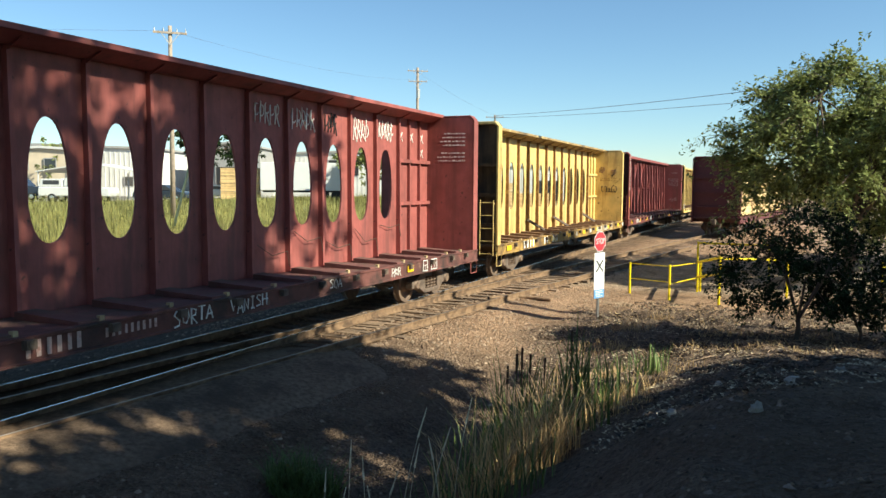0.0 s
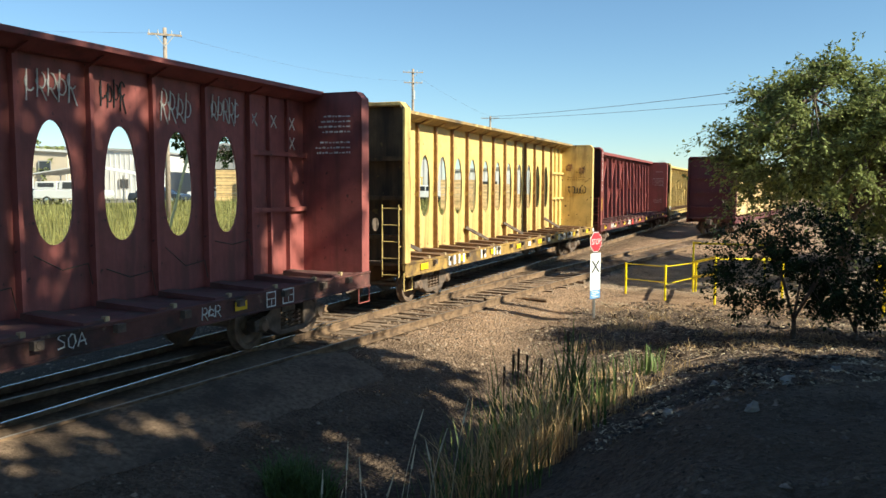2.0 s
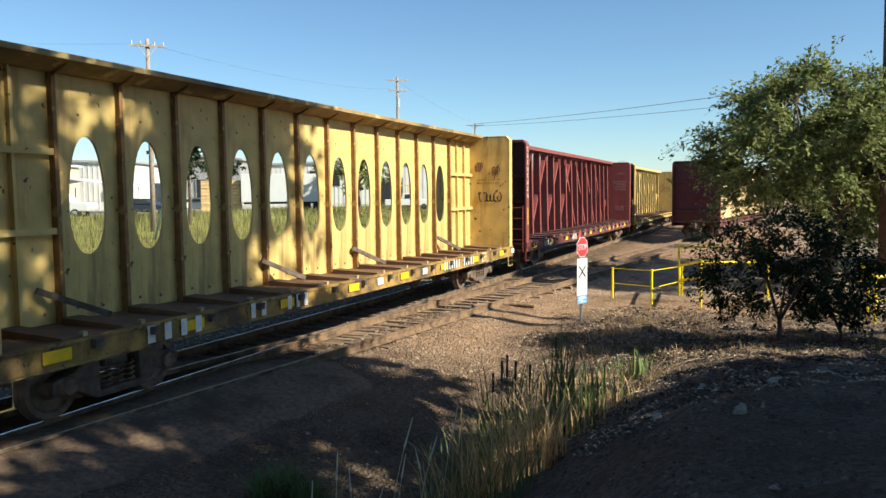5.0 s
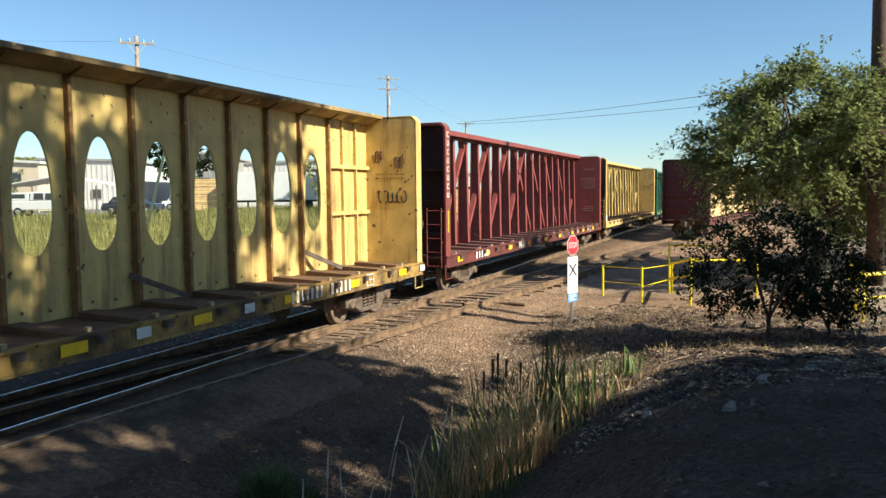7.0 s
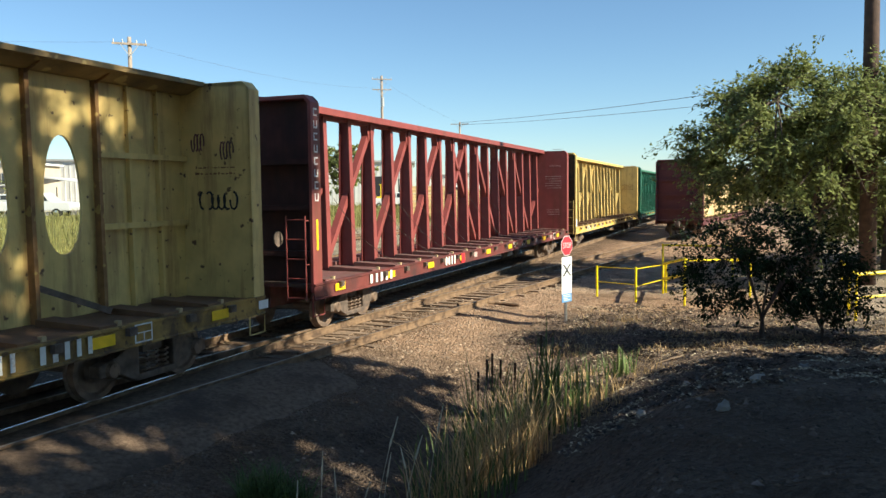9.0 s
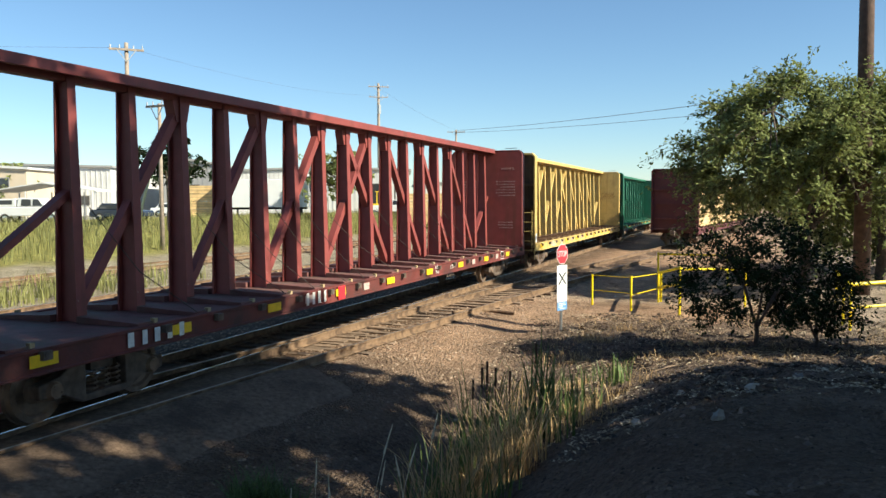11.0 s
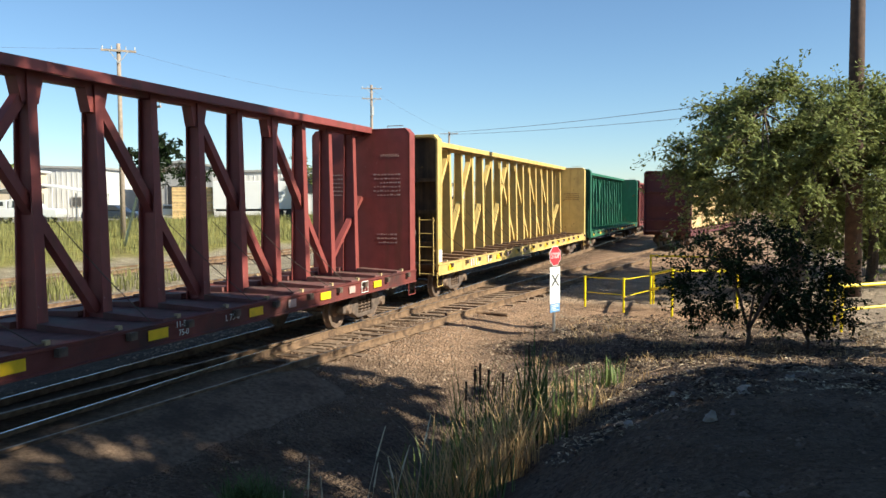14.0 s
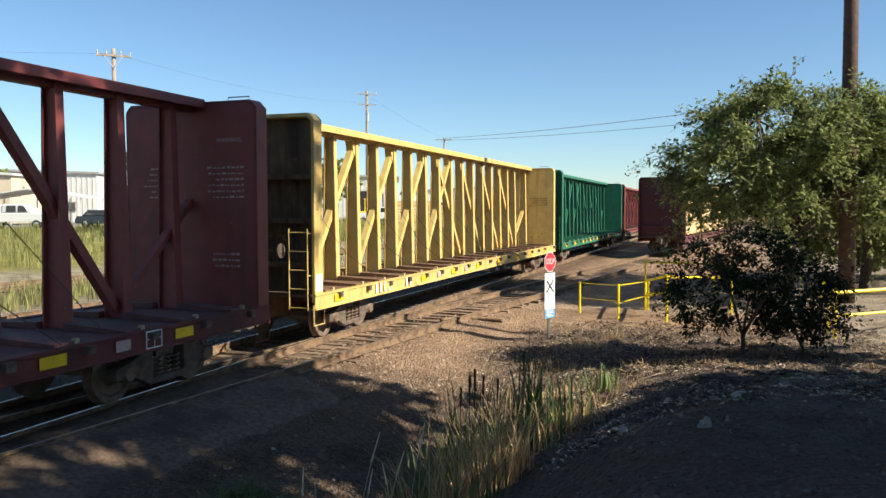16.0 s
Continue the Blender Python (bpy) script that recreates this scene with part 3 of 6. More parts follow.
def end_fittings(car, x, out, W, zd, mat):
    """Ladder, grab irons, crossover step and coupler at one end."""
    lad = Shape()
    xo = x + out * 0.12
    for yy in (-W + 0.10, -W + 0.52):
        lad.tube([(xo, yy, zd - 0.30), (xo, yy, zd + 1.35)], 0.014, 6)
    for k in range(5):
        z = zd - 0.25 + 0.38 * k
        lad.tube([(xo, -W + 0.08, z), (xo, -W + 0.54, z)], 0.013, 6)
    for z in (zd + 0.4, zd + 1.25):
        lad.tube([(x, -W + 0.10, z), (xo, -W + 0.10, z)], 0.012, 5)
    part("ladder", lad, mat, car)
    st = Shape()
    st.tube([(x + out * 0.02, -W + 0.02, zd - 0.2), (x + out * 0.02, -W + 0.02, zd - 0.62), (x - out * 0.42, -W + 0.02, zd - 0.62), (x - out * 0.42, -W + 0.02, zd - 0.2)], 0.016, 6)
    part("stirrup_step", st, mat, car)
    cp = Shape()
    cp.box(min(x - out * 0.6, x + out * 0.62), max(x - out * 0.6, x + out * 0.62), -0.09, 0.09, 0.78, 0.95)
    cp.hexa([(x + out * 0.55, -0.16), (x + out * 0.82, -0.17), (x + out * 0.82, 0.10), (x + out * 0.55, 0.17)], 0.70, [(x + out * 0.55, -0.16), (x + out * 0.82, -0.17), (x + out * 0.82, 0.10), (x + out * 0.55, 0.17)], 1.0)
    cp.tube([(x + out * 0.1, -0.35, 0.72), (x + out * 0.4, -0.35, 0.5), (x + out * 0.75, -0.3, 0.45)], 0.03, 6)
    part("coupler", cp, M_IRON, car, "rusty knuckle coupler with an air hose", bevel=0.015)
    bk = Shape()
    bk.tube([(xo, -0.9, zd + 0.05), (xo, 0.2, zd + 0.05)], 0.02, 6)
    part("brake_rod", bk, M_IRON, car)
    bk = Shape()
    bk.lathe_y([(-0.75, 0.0), (-0.75, 0.15), (-0.72, 0.15), (-0.72, 0.0)], x + out * 0.16, zd + 0.9, 16)
    part("brake_wheel", bk, M_IRON, car)


def flat_car(name, label, L, mats, W=1.42, zd=1.08, sill=None):
    """The parts that all the lumber cars share. Local x from the near end's outer face to the far end's."""
    paint, deckmat = mats
    car = tagged(new(name), label, "rail car", "cars of the moving train")
    d = Shape()
    d.box(0.1, L - 0.1, -W + 0.05, W - 0.05, zd - 0.07, zd - 0.005)
    d.box(0.3, L - 0.3, -0.22, 0.22, 0.55, zd - 0.07)
    k = 0
    x = 1.2
    while x < L - 0.8:
        d.box(x - 0.05, x + 0.05, -W + 0.08, W - 0.08, 0.78, zd - 0.07)
        x += 2.5
    part("deck", d, deckmat, car, "worn deck plates under bunks")
    for sgn in (-1, 1):
        s = Shape()
        prof = [(W - 0.10, zd + 0.015), (W + 0.03, zd + 0.015), (W + 0.03, zd - 0.02), (W + 0.008, zd - 0.03), (W + 0.008, zd - 0.27), (W + 0.03, zd - 0.28), (W + 0.03, zd - 0.305), (W - 0.10, zd - 0.305), (W - 0.10, zd - 0.28), (W - 0.012, zd - 0.26), (W - 0.012, zd - 0.03), (W - 0.10, zd - 0.02)]
        s.prism_x([(sgn * y, z) for y, z in prof][::sgn], 0.0, L)
        part("side_sill", s, sill or paint, car)
    tx = (2.35, L - 2.35)
    for c in tx:
        tr = truck(car, c, 0)
        for dx in (-0.89, 0.89):
            w = share("wheelset", WHEELSET, tr, pose(c + dx, 0, 0.425))
            SPINNING.append((w, c + dx))
    return car


def bunks(car, xs, L, W, zd, mat):
    sh = Shape()
    sh.prism_x([(-W + 0.06, 0), (-W + 0.06, 0.05), (-0.25, 0.10), (-0.25, 0)], -0.16, 0.16)
    sh.prism_x([(0.25, 0), (0.25, 0.10), (W - 0.06, 0.05), (W - 0.06, 0)], -0.16, 0.16)
    me = sh.mesh("bunk", mat)
    for x in xs:
        share("bunk", me, car, pose(x, 0, zd))
    sb = Shape()
    sb.box(-0.035, 0.035, -0.035, 0.035, 0, 0.08)
    sm_ = sb.mesh("stake_stub", M_STUB)
    for x in xs:
        for y in (-W + 0.10, W - 0.10):
            share("stake_stub", sm_, car, pose(x + 0.22, y, zd))
    rs = Shape()
    rs.box(-0.07, 0.07, -0.05, 0.05, 0, 0.11)
    rs.tube([(0, -0.06, 0.06), (0, 0.06, 0.06)], 0.05, 8)
    me = rs.mesh("strap_winch", M_IRON)
    for x in xs:
        for y in (-W - 0.045, W + 0.045):
            share("strap_winch", me, car, pose(x + 0.3, y, zd - 0.13))


def plates(car, items, W, zd):
    """Small flat rectangles on the near side sill: x, width, z, height, material, name."""
    for x, w, z, h, mat, nm in items:
        s = Shape()
        s.box(x - w / 2, x + w / 2, -W - 0.037, -W - 0.033, zd + z - h / 2, zd + z + h / 2)
        part(nm, s, mat, car)


def bars(car, x, w, z, h, mat, cuts, nm="stencil", y=None, tilt=0.0):
    """Unreadable writing as a row of upright bars."""
    rnd = random.Random(int(x * 97) + cuts)
    yy = y
    for k in range(cuts):
        a = x - w / 2 + w * (k + 0.12) / cuts
        c = x - w / 2 + w * (k + 0.58) / cuts
        s = Shape()
        s.box(a + (c - a) * 0.2 * rnd.random(), c, yy - 0.002, yy + 0.002, z - h / 2, z + h / 2)
        part(nm, s, mat, car)


def scrawl(car, x, z, w, h, y, mat, seed, loops=5, r=0.012, nm="graffiti"):
    """A tag of tall crowded painted strokes that cannot be read: stems, bowls and hooks."""
    rnd = random.Random(seed)
    step = w / loops
    for k in range(loops):
        s = Shape()
        cx, top, low = x - w / 2 + step * (k + 0.5), z + h * rnd.uniform(0.35, 0.55), z - h * rnd.uniform(0.35, 0.6)
        lean = step * rnd.uniform(0.0, 0.25)
        s.tube([(cx - step * 0.35, y, low), (cx - step * 0.3 + lean * 0.5, y, z), (cx - step * 0.3 + lean, y, top)], r, 4)
        a0, sweep = rnd.choice((1.6, 1.2, -0.6)), -rnd.uniform(3.4, 5.6)
        mz = z + h * rnd.uniform(-0.05, 0.25)
        s.tube([(cx + step * 0.42 * math.cos(a0 + sweep * i / 8), y - 0.002, mz + h * 0.27 * math.sin(a0 + sweep * i / 8)) for i in range(9)], r, 4)
        if rnd.random() < 0.6:
            s.tube([(cx - step * 0.1, y - 0.004, mz - h * 0.2), (cx + step * 0.2, y - 0.004, z - h * 0.3), (cx + step * 0.5, y - 0.004, low - h * 0.08)], r, 4)
        part(nm, s, mat, car)


STROKES = {
    "S": [[(0.9, 0.9), (0.4, 1.0), (0.1, 0.75), (0.8, 0.4), (0.8, 0.1), (0.1, 0.0)]],
    "O": [[(0.5, 1.0), (0.1, 0.7), (0.15, 0.15), (0.6, 0.0), (0.95, 0.4), (0.8, 0.9), (0.5, 1.0)]],
    "R": [[(0.15, 0.0), (0.15, 1.0), (0.85, 0.85), (0.75, 0.55), (0.15, 0.5), (0.95, 0.0)]],
    "T": [[(0.0, 1.0), (1.0, 0.95)], [(0.5, 1.0), (0.45, 0.0)]],
    "A": [[(0.0, 0.0), (0.5, 1.0), (1.0, 0.0)], [(0.1, 0.35), (0.95, 0.4)]],
    "V": [[(0.0, 1.0), (0.4, 0.0), (0.9, 1.0)]],
    "N": [[(0.1, 0.0), (0.15, 1.0), (0.8, 0.05), (0.85, 1.0)]],
    "I": [[(0.5, 0.0), (0.5, 1.0)], [(0.2, 1.0), (0.8, 1.0)], [(0.2, 0.0), (0.8, 0.0)]],
    "H": [[(0.1, 0.0), (0.1, 1.0)], [(0.9, 0.0), (0.9, 1.0)], [(0.0, 0.5), (1.15, 0.5)]],
}


def sprayed_word(car, word, x0, w, z, h, y, mat, seed, r=0.014):
    """Hand-sprayed capitals, one part a letter."""
    rnd = random.Random(seed)
    step = w / len(word)
    for k, c in enumerate(word):
        s = Shape()
        dz, hh = rnd.uniform(-0.1, 0.1) * h, h * rnd.uniform(0.85, 1.1)
        for j, line in enumerate(STROKES[c]):
            s.tube([(x0 + step * (k + 0.86 * px), y - 0.002 * j, z - hh / 2 + dz + hh * pz) for px, pz in line], r, 4)
        part("graffiti", s, mat, car)


def opera_car(name, label, L, paint, rib, deckmat, chordmat, sill, zt=4.74, W=1.42, zd=1.08, ends=(2.31, 2.31), face=None):
    car = flat_car(name, label, L, (paint, deckmat), W, zd, sill)
    bulkhead(car, 0, 0.30, W, zd, zt, paint, -1, "tall near end bulkhead with rounded corners, its face darkened for shade", face)
    bulkhead(car, L - 0.30, L, W, zd, zt, paint, 1, "tall end bulkhead with rounded corners")
    end_fittings(car, 0, -1, W, zd, paint)
    end_fittings(car, L, 1, W, zd, paint)
    # solid end bays, then bays with tall holes
    e, ef = ends
    n = round((L - e - ef) / 1.235)
    bay = (L - e - ef) / n
    zlo, zhi = zd, zt - 0.10
    for x0, x1 in ((0.3, e), (L - ef, L - 0.3)):
        wall = Shape()
        wall.box(x0, x1, -0.02, 0.02, zlo, zhi)
        part("end_panel", wall, paint, car)
    panel = Shape()
    oval_bay(panel, 0, bay, zlo, zhi, bay / 2, 2.865, 0.335, 0.86, -0.02, 0.02)
    pan = panel.mesh("wall_panel", paint)
    for k in range(n):
        share("wall_panel", pan, car, pose(e + bay * k, 0, 0))

    def post_mesh(d0, d1, w, coat):
        p = Shape()
        p.hexa([(-w / 2, -d0), (w / 2, -d0), (w / 2, d0), (-w / 2, d0)], zlo, [(-w / 2, -d1), (w / 2, -d1), (w / 2, d1), (-w / 2, d1)], zhi)
        return p.mesh("post", coat)
    pm = post_mesh(0.15, 0.11, 0.068, rib)
    for k in range(n + 1):
        share("post", pm, car, pose(e + bay * k, 0, 0))
    pm2 = post_mesh(0.12, 0.09, 0.05, paint)
    third = (e - 0.3) / 3
    for k in (1, 2):
        share("post", pm2, car, pose(0.3 + third * k, 0, 0))
        share("post", pm2, car, pose(L - 0.3 - (ef - 0.3) / 3 * k, 0, 0))
    for z in (zlo + 1.25, zlo + 2.35):
        for x0, x1 in ((0.3, e), (L - ef, L - 0.3)):
            s = Shape()
            s.box(x0, x1, -0.115, 0.115, z, z + 0.09)
            part("stiffener", s, paint, car)
    ch = Shape()
    zc = zt + 0.075
    ch.prism_x([(-0.50, zc - 0.035), (-0.50, zc - 0.12), (-0.44, zc - 0.12), (-0.16, zc - 0.24), (0.16, zc - 0.24), (0.44, zc - 0.12), (0.50, zc - 0.12), (0.50, zc - 0.035), (0.0, zc + 0.02)], 0.24, L - 0.24)
    part("top_chord", ch, chordmat, car, "wide top chord running the length of the car", bevel=0.01)
    br = Shape()
    br.prism_x([(-0.42, 0.03), (-0.10, -0.12), (0.10, -0.12), (0.42, 0.03)], 0.0, 0.022)
    bm = br.mesh("chord_bracket", rib)
    for k in range(n + 1):
        share("chord_bracket", bm, car, pose(e + bay * k - 0.03, 0, zt - 0.11))
    bunks(car, [e + bay * k for k in range(n + 1)] + [0.3 + third * 1.5, L - 0.3 - (ef - 0.3) * 0.5], L, W, zd, deckmat)
    return car, e, bay, n


def truss_car(name, label, L, paint, deckmat, zt=4.74, W=1.42, zd=1.08, first=2.3, last=2.3, bay=1.25, face=None, sill=None, tail=0.71):
    car = flat_car(name, label, L, (paint, deckmat), W, zd, sill)
    bulkhead(car, 0, 0.34, W, zd, zt, paint, -1, "tall near end bulkhead with ribs", face)
    bulkhead(car, L - 0.34, L, W, zd, zt, paint, 1, "tall end bulkhead with ribs")
    end_fittings(car, 0, -1, W, zd, paint)
    end_fittings(car, L, 1, W, zd, paint)
    n = round((L - first - last) / bay)
    bay = (L - first - last) / n
    zlo, zhi = zd, zt - 0.10
    p = Shape()
    def tee(wf, df):
        return [(-wf, -df), (wf, -df), (wf, -df + 0.03), (0.02, -df + 0.03), (0.02, df - 0.03), (wf, df - 0.03), (wf, df), (-wf, df), (-wf, df - 0.03), (-0.02, df - 0.03), (-0.02, -df + 0.03), (-wf, -df + 0.03)]
    p.hexa(tee(0.095, 0.20), zlo, tee(0.075, 0.13), zhi)
    pm = p.mesh("post", paint)
    posts = [first + bay * k for k in range(n + 1)]
    for x in posts + [0.71, L - tail]:
        share("post", pm, car, pose(x, 0, 0))
    nodes = [(posts[k], posts[k + 2]) for k in range(0, n // 2 + 1, 2)]
    spans = [(a, zlo + 0.12, c, zhi - 0.28) for a, c in nodes] + [(posts[n - k], zlo + 0.12, posts[n - k - 2], zhi - 0.28) for k in range(0, n // 2 + 1, 2)]
    for a, z0, c, z1 in spans:
        s = Shape()
        q = math.copysign(0.06, c - a)
        s.beam((a + q, 0, z0), (c - q, 0, z1), 0.15, 0.16, up=(0, 1, 0))
        part("diagonal", s, paint, car)
        g = Shape()
        g.prism_y([(c - 0.24, zhi - 0.02), (c + 0.24, zhi - 0.02), (c + 0.14, zhi - 0.42), (c - 0.14, zhi - 0.42)], -0.10, 0.10)
        part("gusset", g, paint, car)
    ch = Shape()
    zt += 0.07
    ch.prism_x([(-0.36, zt - 0.02), (-0.36, zt - 0.18), (-0.30, zt - 0.18), (-0.30, zt - 0.02)], 0.34, L - 0.34)
    top = Shape()
    for k in range(n):
        oval_bay(top, posts[k], posts[k + 1], -0.30, -0.10, (posts[k] + posts[k + 1]) / 2, -0.20, 0.17, 0.07, zt - 0.055, zt - 0.02, 16)
    top.box(0.34, posts[0], zt - 0.055, zt - 0.02, -0.30, -0.10)
    top.box(posts[-1], L - 0.34, zt - 0.055, zt - 0.02, -0.30, -0.10)
    ch.add([(x, z, y) for x, y, z in top.v], [f_[::-1] for f_ in top.f])
    ch.prism_x([(-0.10, zt - 0.02), (-0.10, zt - 0.24), (0.10, zt - 0.24), (0.10, zt - 0.06), (0.30, zt - 0.06), (0.30, zt - 0.18), (0.36, zt - 0.18), (0.36, zt - 0.02), (0, zt + 0.02)], 0.34, L - 0.34)
    part("top_chord", ch, paint, car, "wide channel-shaped top chord", bevel=0.01)
    for x0, x1, nm in ((0.34, first, "end_web"), (L - last, L - 0.34, "end_web")):
        s = Shape()
        s.beam((x0, 0, zlo + 0.2), (x1, 0, zlo + 1.9), 0.1, 0.15, up=(0, 1, 0))
        part("diagonal", s, paint, car)
    # lashing cables
    rnd = random.Random(5)
    for k in range(n):
        for y in (-1.2,):
            if rnd.random() < 0.75:
                c = Shape()
                x = posts[k] + 0.2
                top = (x + rnd.uniform(-0.2, 1.0), -0.2, zlo + rnd.uniform(1.3, 1.8))
                c.tube([(x, -0.2, zlo + rnd.uniform(1.3, 1.7)), (x + 0.45, -0.7, zlo + 0.7), (x + 0.75 + rnd.uniform(-0.3, 0.3), -W + 0.02, zlo + 0.05)], 0.008, 4)
                part("lashing_cable", c, M_CABLE, car)
    bunks(car, posts + [0.71, L - tail], L, W, zd, deckmat)
    return car, posts


def texts_on_bulkhead(car, x, y0, z0, w, rows, mat, seed):
    s = Shape()
    rnd = random.Random(seed)
    for k in range(rows):
        y = y0
        z = z0 - 0.105 * k
        while y < y0 + w * rnd.uniform(0.7, 1.0):
            q = rnd.uniform(0.02, 0.10)
            s.box(x - 0.003, x, y, y + q, z, z + rnd.choice((0.022, 0.03, 0.038)))
            y += q + 0.03
    tagged(part("stencil", s, mat, car), kind="stuff")


# positions at the clip's start along the main track
S_R1F = 20.48
L_OP, L_R2, L_Y2, L_G = 19.5, 23.42, 23.4, 23.4
GAP = 1.70
S_Y1 = S_R1F + GAP
S_R2 = S_Y1 + L_OP + GAP
S_Y2 = S_R2 + L_R2 + GAP
S_G = S_Y2 + L_Y2 + GAP
S_R3 = S_G + L_G + GAP

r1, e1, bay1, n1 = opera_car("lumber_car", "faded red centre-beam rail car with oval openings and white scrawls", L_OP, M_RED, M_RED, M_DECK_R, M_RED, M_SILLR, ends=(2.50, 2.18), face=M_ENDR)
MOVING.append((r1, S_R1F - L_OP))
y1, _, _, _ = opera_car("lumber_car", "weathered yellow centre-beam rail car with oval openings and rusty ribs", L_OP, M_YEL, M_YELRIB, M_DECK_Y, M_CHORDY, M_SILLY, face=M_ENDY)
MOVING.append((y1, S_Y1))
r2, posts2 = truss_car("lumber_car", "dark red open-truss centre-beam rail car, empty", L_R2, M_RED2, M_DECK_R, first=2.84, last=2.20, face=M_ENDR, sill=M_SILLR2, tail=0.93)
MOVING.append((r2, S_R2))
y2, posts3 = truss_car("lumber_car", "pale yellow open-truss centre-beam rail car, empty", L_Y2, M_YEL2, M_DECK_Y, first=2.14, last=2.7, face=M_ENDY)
MOVING.append((y2, S_Y2))
gr, _ = truss_car("lumber_car", "green open-truss centre-beam rail car, empty", L_G, M_GRN, M_GRN)
MOVING.append((gr, S_G))
r3, _ = truss_car("lumber_car", "red open-truss centre-beam rail car, empty", L_R2, M_RED2, M_DECK_R)
MOVING.append((r3, S_R3))

# ---- road sign ----
def road_sign():
    x, y = 3.62, 18.32
    z0 = ground_z(x, y) - 0.1
    root = tagged(new("stop_sign"), "small red stop sign over a white plate on a post", "road sign")
    root.matrix_basis = pose(x, y, z0, 0, 0, 46)
    p = Shape()
    p.box(-0.028, 0.028, -0.012, 0.012, 0, 2.12)
    p.box(-0.028, -0.018, -0.03, -0.012, 0, 2.12)
    p.box(0.018, 0.028, -0.03, -0.012, 0, 2.12)
    part("post", p, M_GALV, root, "galvanised channel post")
    def octagon(r, y0, y1):
        s = Shape()
        s.prism_y([(r * math.cos(math.pi / 8 + k * math.pi / 4), 1.92 + r * math.sin(math.pi / 8 + k * math.pi / 4)) for k in range(8)], y0, y1)
        return s
    pl = part("octagon_plate", octagon(0.25, -0.040, -0.034), M_SIGNWHITE, root)
    part("red_face", octagon(0.232, -0.045, -0.041), M_SIGNRED, pl)
    lettering("letters", "STOP", 0.19, M_SIGNWHITE, pose(0, -0.048, 1.92, 90, 0, 0), pl, squeeze=0.78)
    w = Shape()
    w.box(-0.215, 0.215, -0.040, -0.034, 0.80, 1.66)
    wp = part("crossing_plate", w, M_SIGNWHITE, root, "white rectangular plate with a black cross mark", bevel=0.004)
    lettering("cross_mark", "X", 0.40, M_BLACK, pose(0, -0.043, 1.33, 90, 0, 0), wp, squeeze=1.25)
    b = Shape()
    b.box(-0.205, 0.205, -0.042, -0.034, 0.60, 0.795)
    bp = part("notice_plate", b, M_SIGNBLUE, root, "small blue notice plate")
    t = Shape()
    for k, (a, q) in enumerate(((-0.09, 0.07), (-0.08, 0.09), (-0.09, 0.02), (-0.06, 0.08))):
        t.box(a * 1.8, q * 1.8, -0.045, -0.0425, 0.755 - 0.04 * k, 0.772 - 0.04 * k)
    part("writing", t, M_SIGNWHITE, bp)


road_sign()


# ---- yellow handrails ----
def handrail(name, label, posts, rails, r=0.033):
    """posts: x, y, height; rails: pairs of post numbers and heights."""
    root = tagged(new(name), label, "handrail", "yellow handrails by the crossing")
    x0, y0 = posts[0][:2]
    z0 = ground_z(x0, y0)
    root.matrix_basis = pose(x0, y0, z0)
    o = Vector((x0, y0, z0))
    for x, y, h in posts:
        s = Shape()
        g = ground_z(x, y)
        s.tube([Vector((x, y, g - 0.2)) - o, Vector((x, y, g + h)) - o], r, 10)
        part("post", s, M_HAND, root)
    for i, hi, j, hj, rr in rails:
        a, b = posts[i], posts[j]
        s = Shape()
        s.tube([Vector((a[0], a[1], ground_z(*a[:2]) + hi)) - o, Vector((b[0], b[1], ground_z(*b[:2]) + hj)) - o], rr, 8)
        part("rail", s, M_HAND, root)
    return root


handrail("handrail", "yellow pipe handrail with two posts beside the crossing", [(5.6, 23.5, 0.93), (6.38, 22.1, 1.0), (7.9, 24.1, 0.95)],
         [(0, 0.9, 1, 0.95, 0.012), (0, 0.45, 1, 0.5, 0.012), (1, 0.95, 2, 0.9, 0.012), (1, 0.45, 2, 0.45, 0.012)])
handrail("handrail", "bright yellow pipe handrail with sloping bars", [(7.43, 21.1, 1.32), (7.78, 24.0, 0.95), (8.9, 27.5, 1.3), (9.9, 22.6, 1.2), (11.2, 27.0, 1.25)],
         [(0, 1.28, 1, 0.92, 0.04), (0, 0.85, 1, 0.45, 0.04), (0, 1.25, 3, 1.1, 0.03), (2, 1.25, 4, 1.2, 0.035)])
handrail("handrail", "long yellow pipe handrail beside the utility pole", [(10.61, 18.34, 1.15), (12.3, 22.0, 1.1), (16.5, 19.6, 1.15), (10.75, 18.9, 1.12), (21.0, 20.5, 1.15)],
         [(0, 1.12, 2, 1.12, 0.045), (0, 0.55, 2, 0.6, 0.035), (1, 1.0, 0, 1.1, 0.03), (2, 1.12, 4, 1.12, 0.045)])


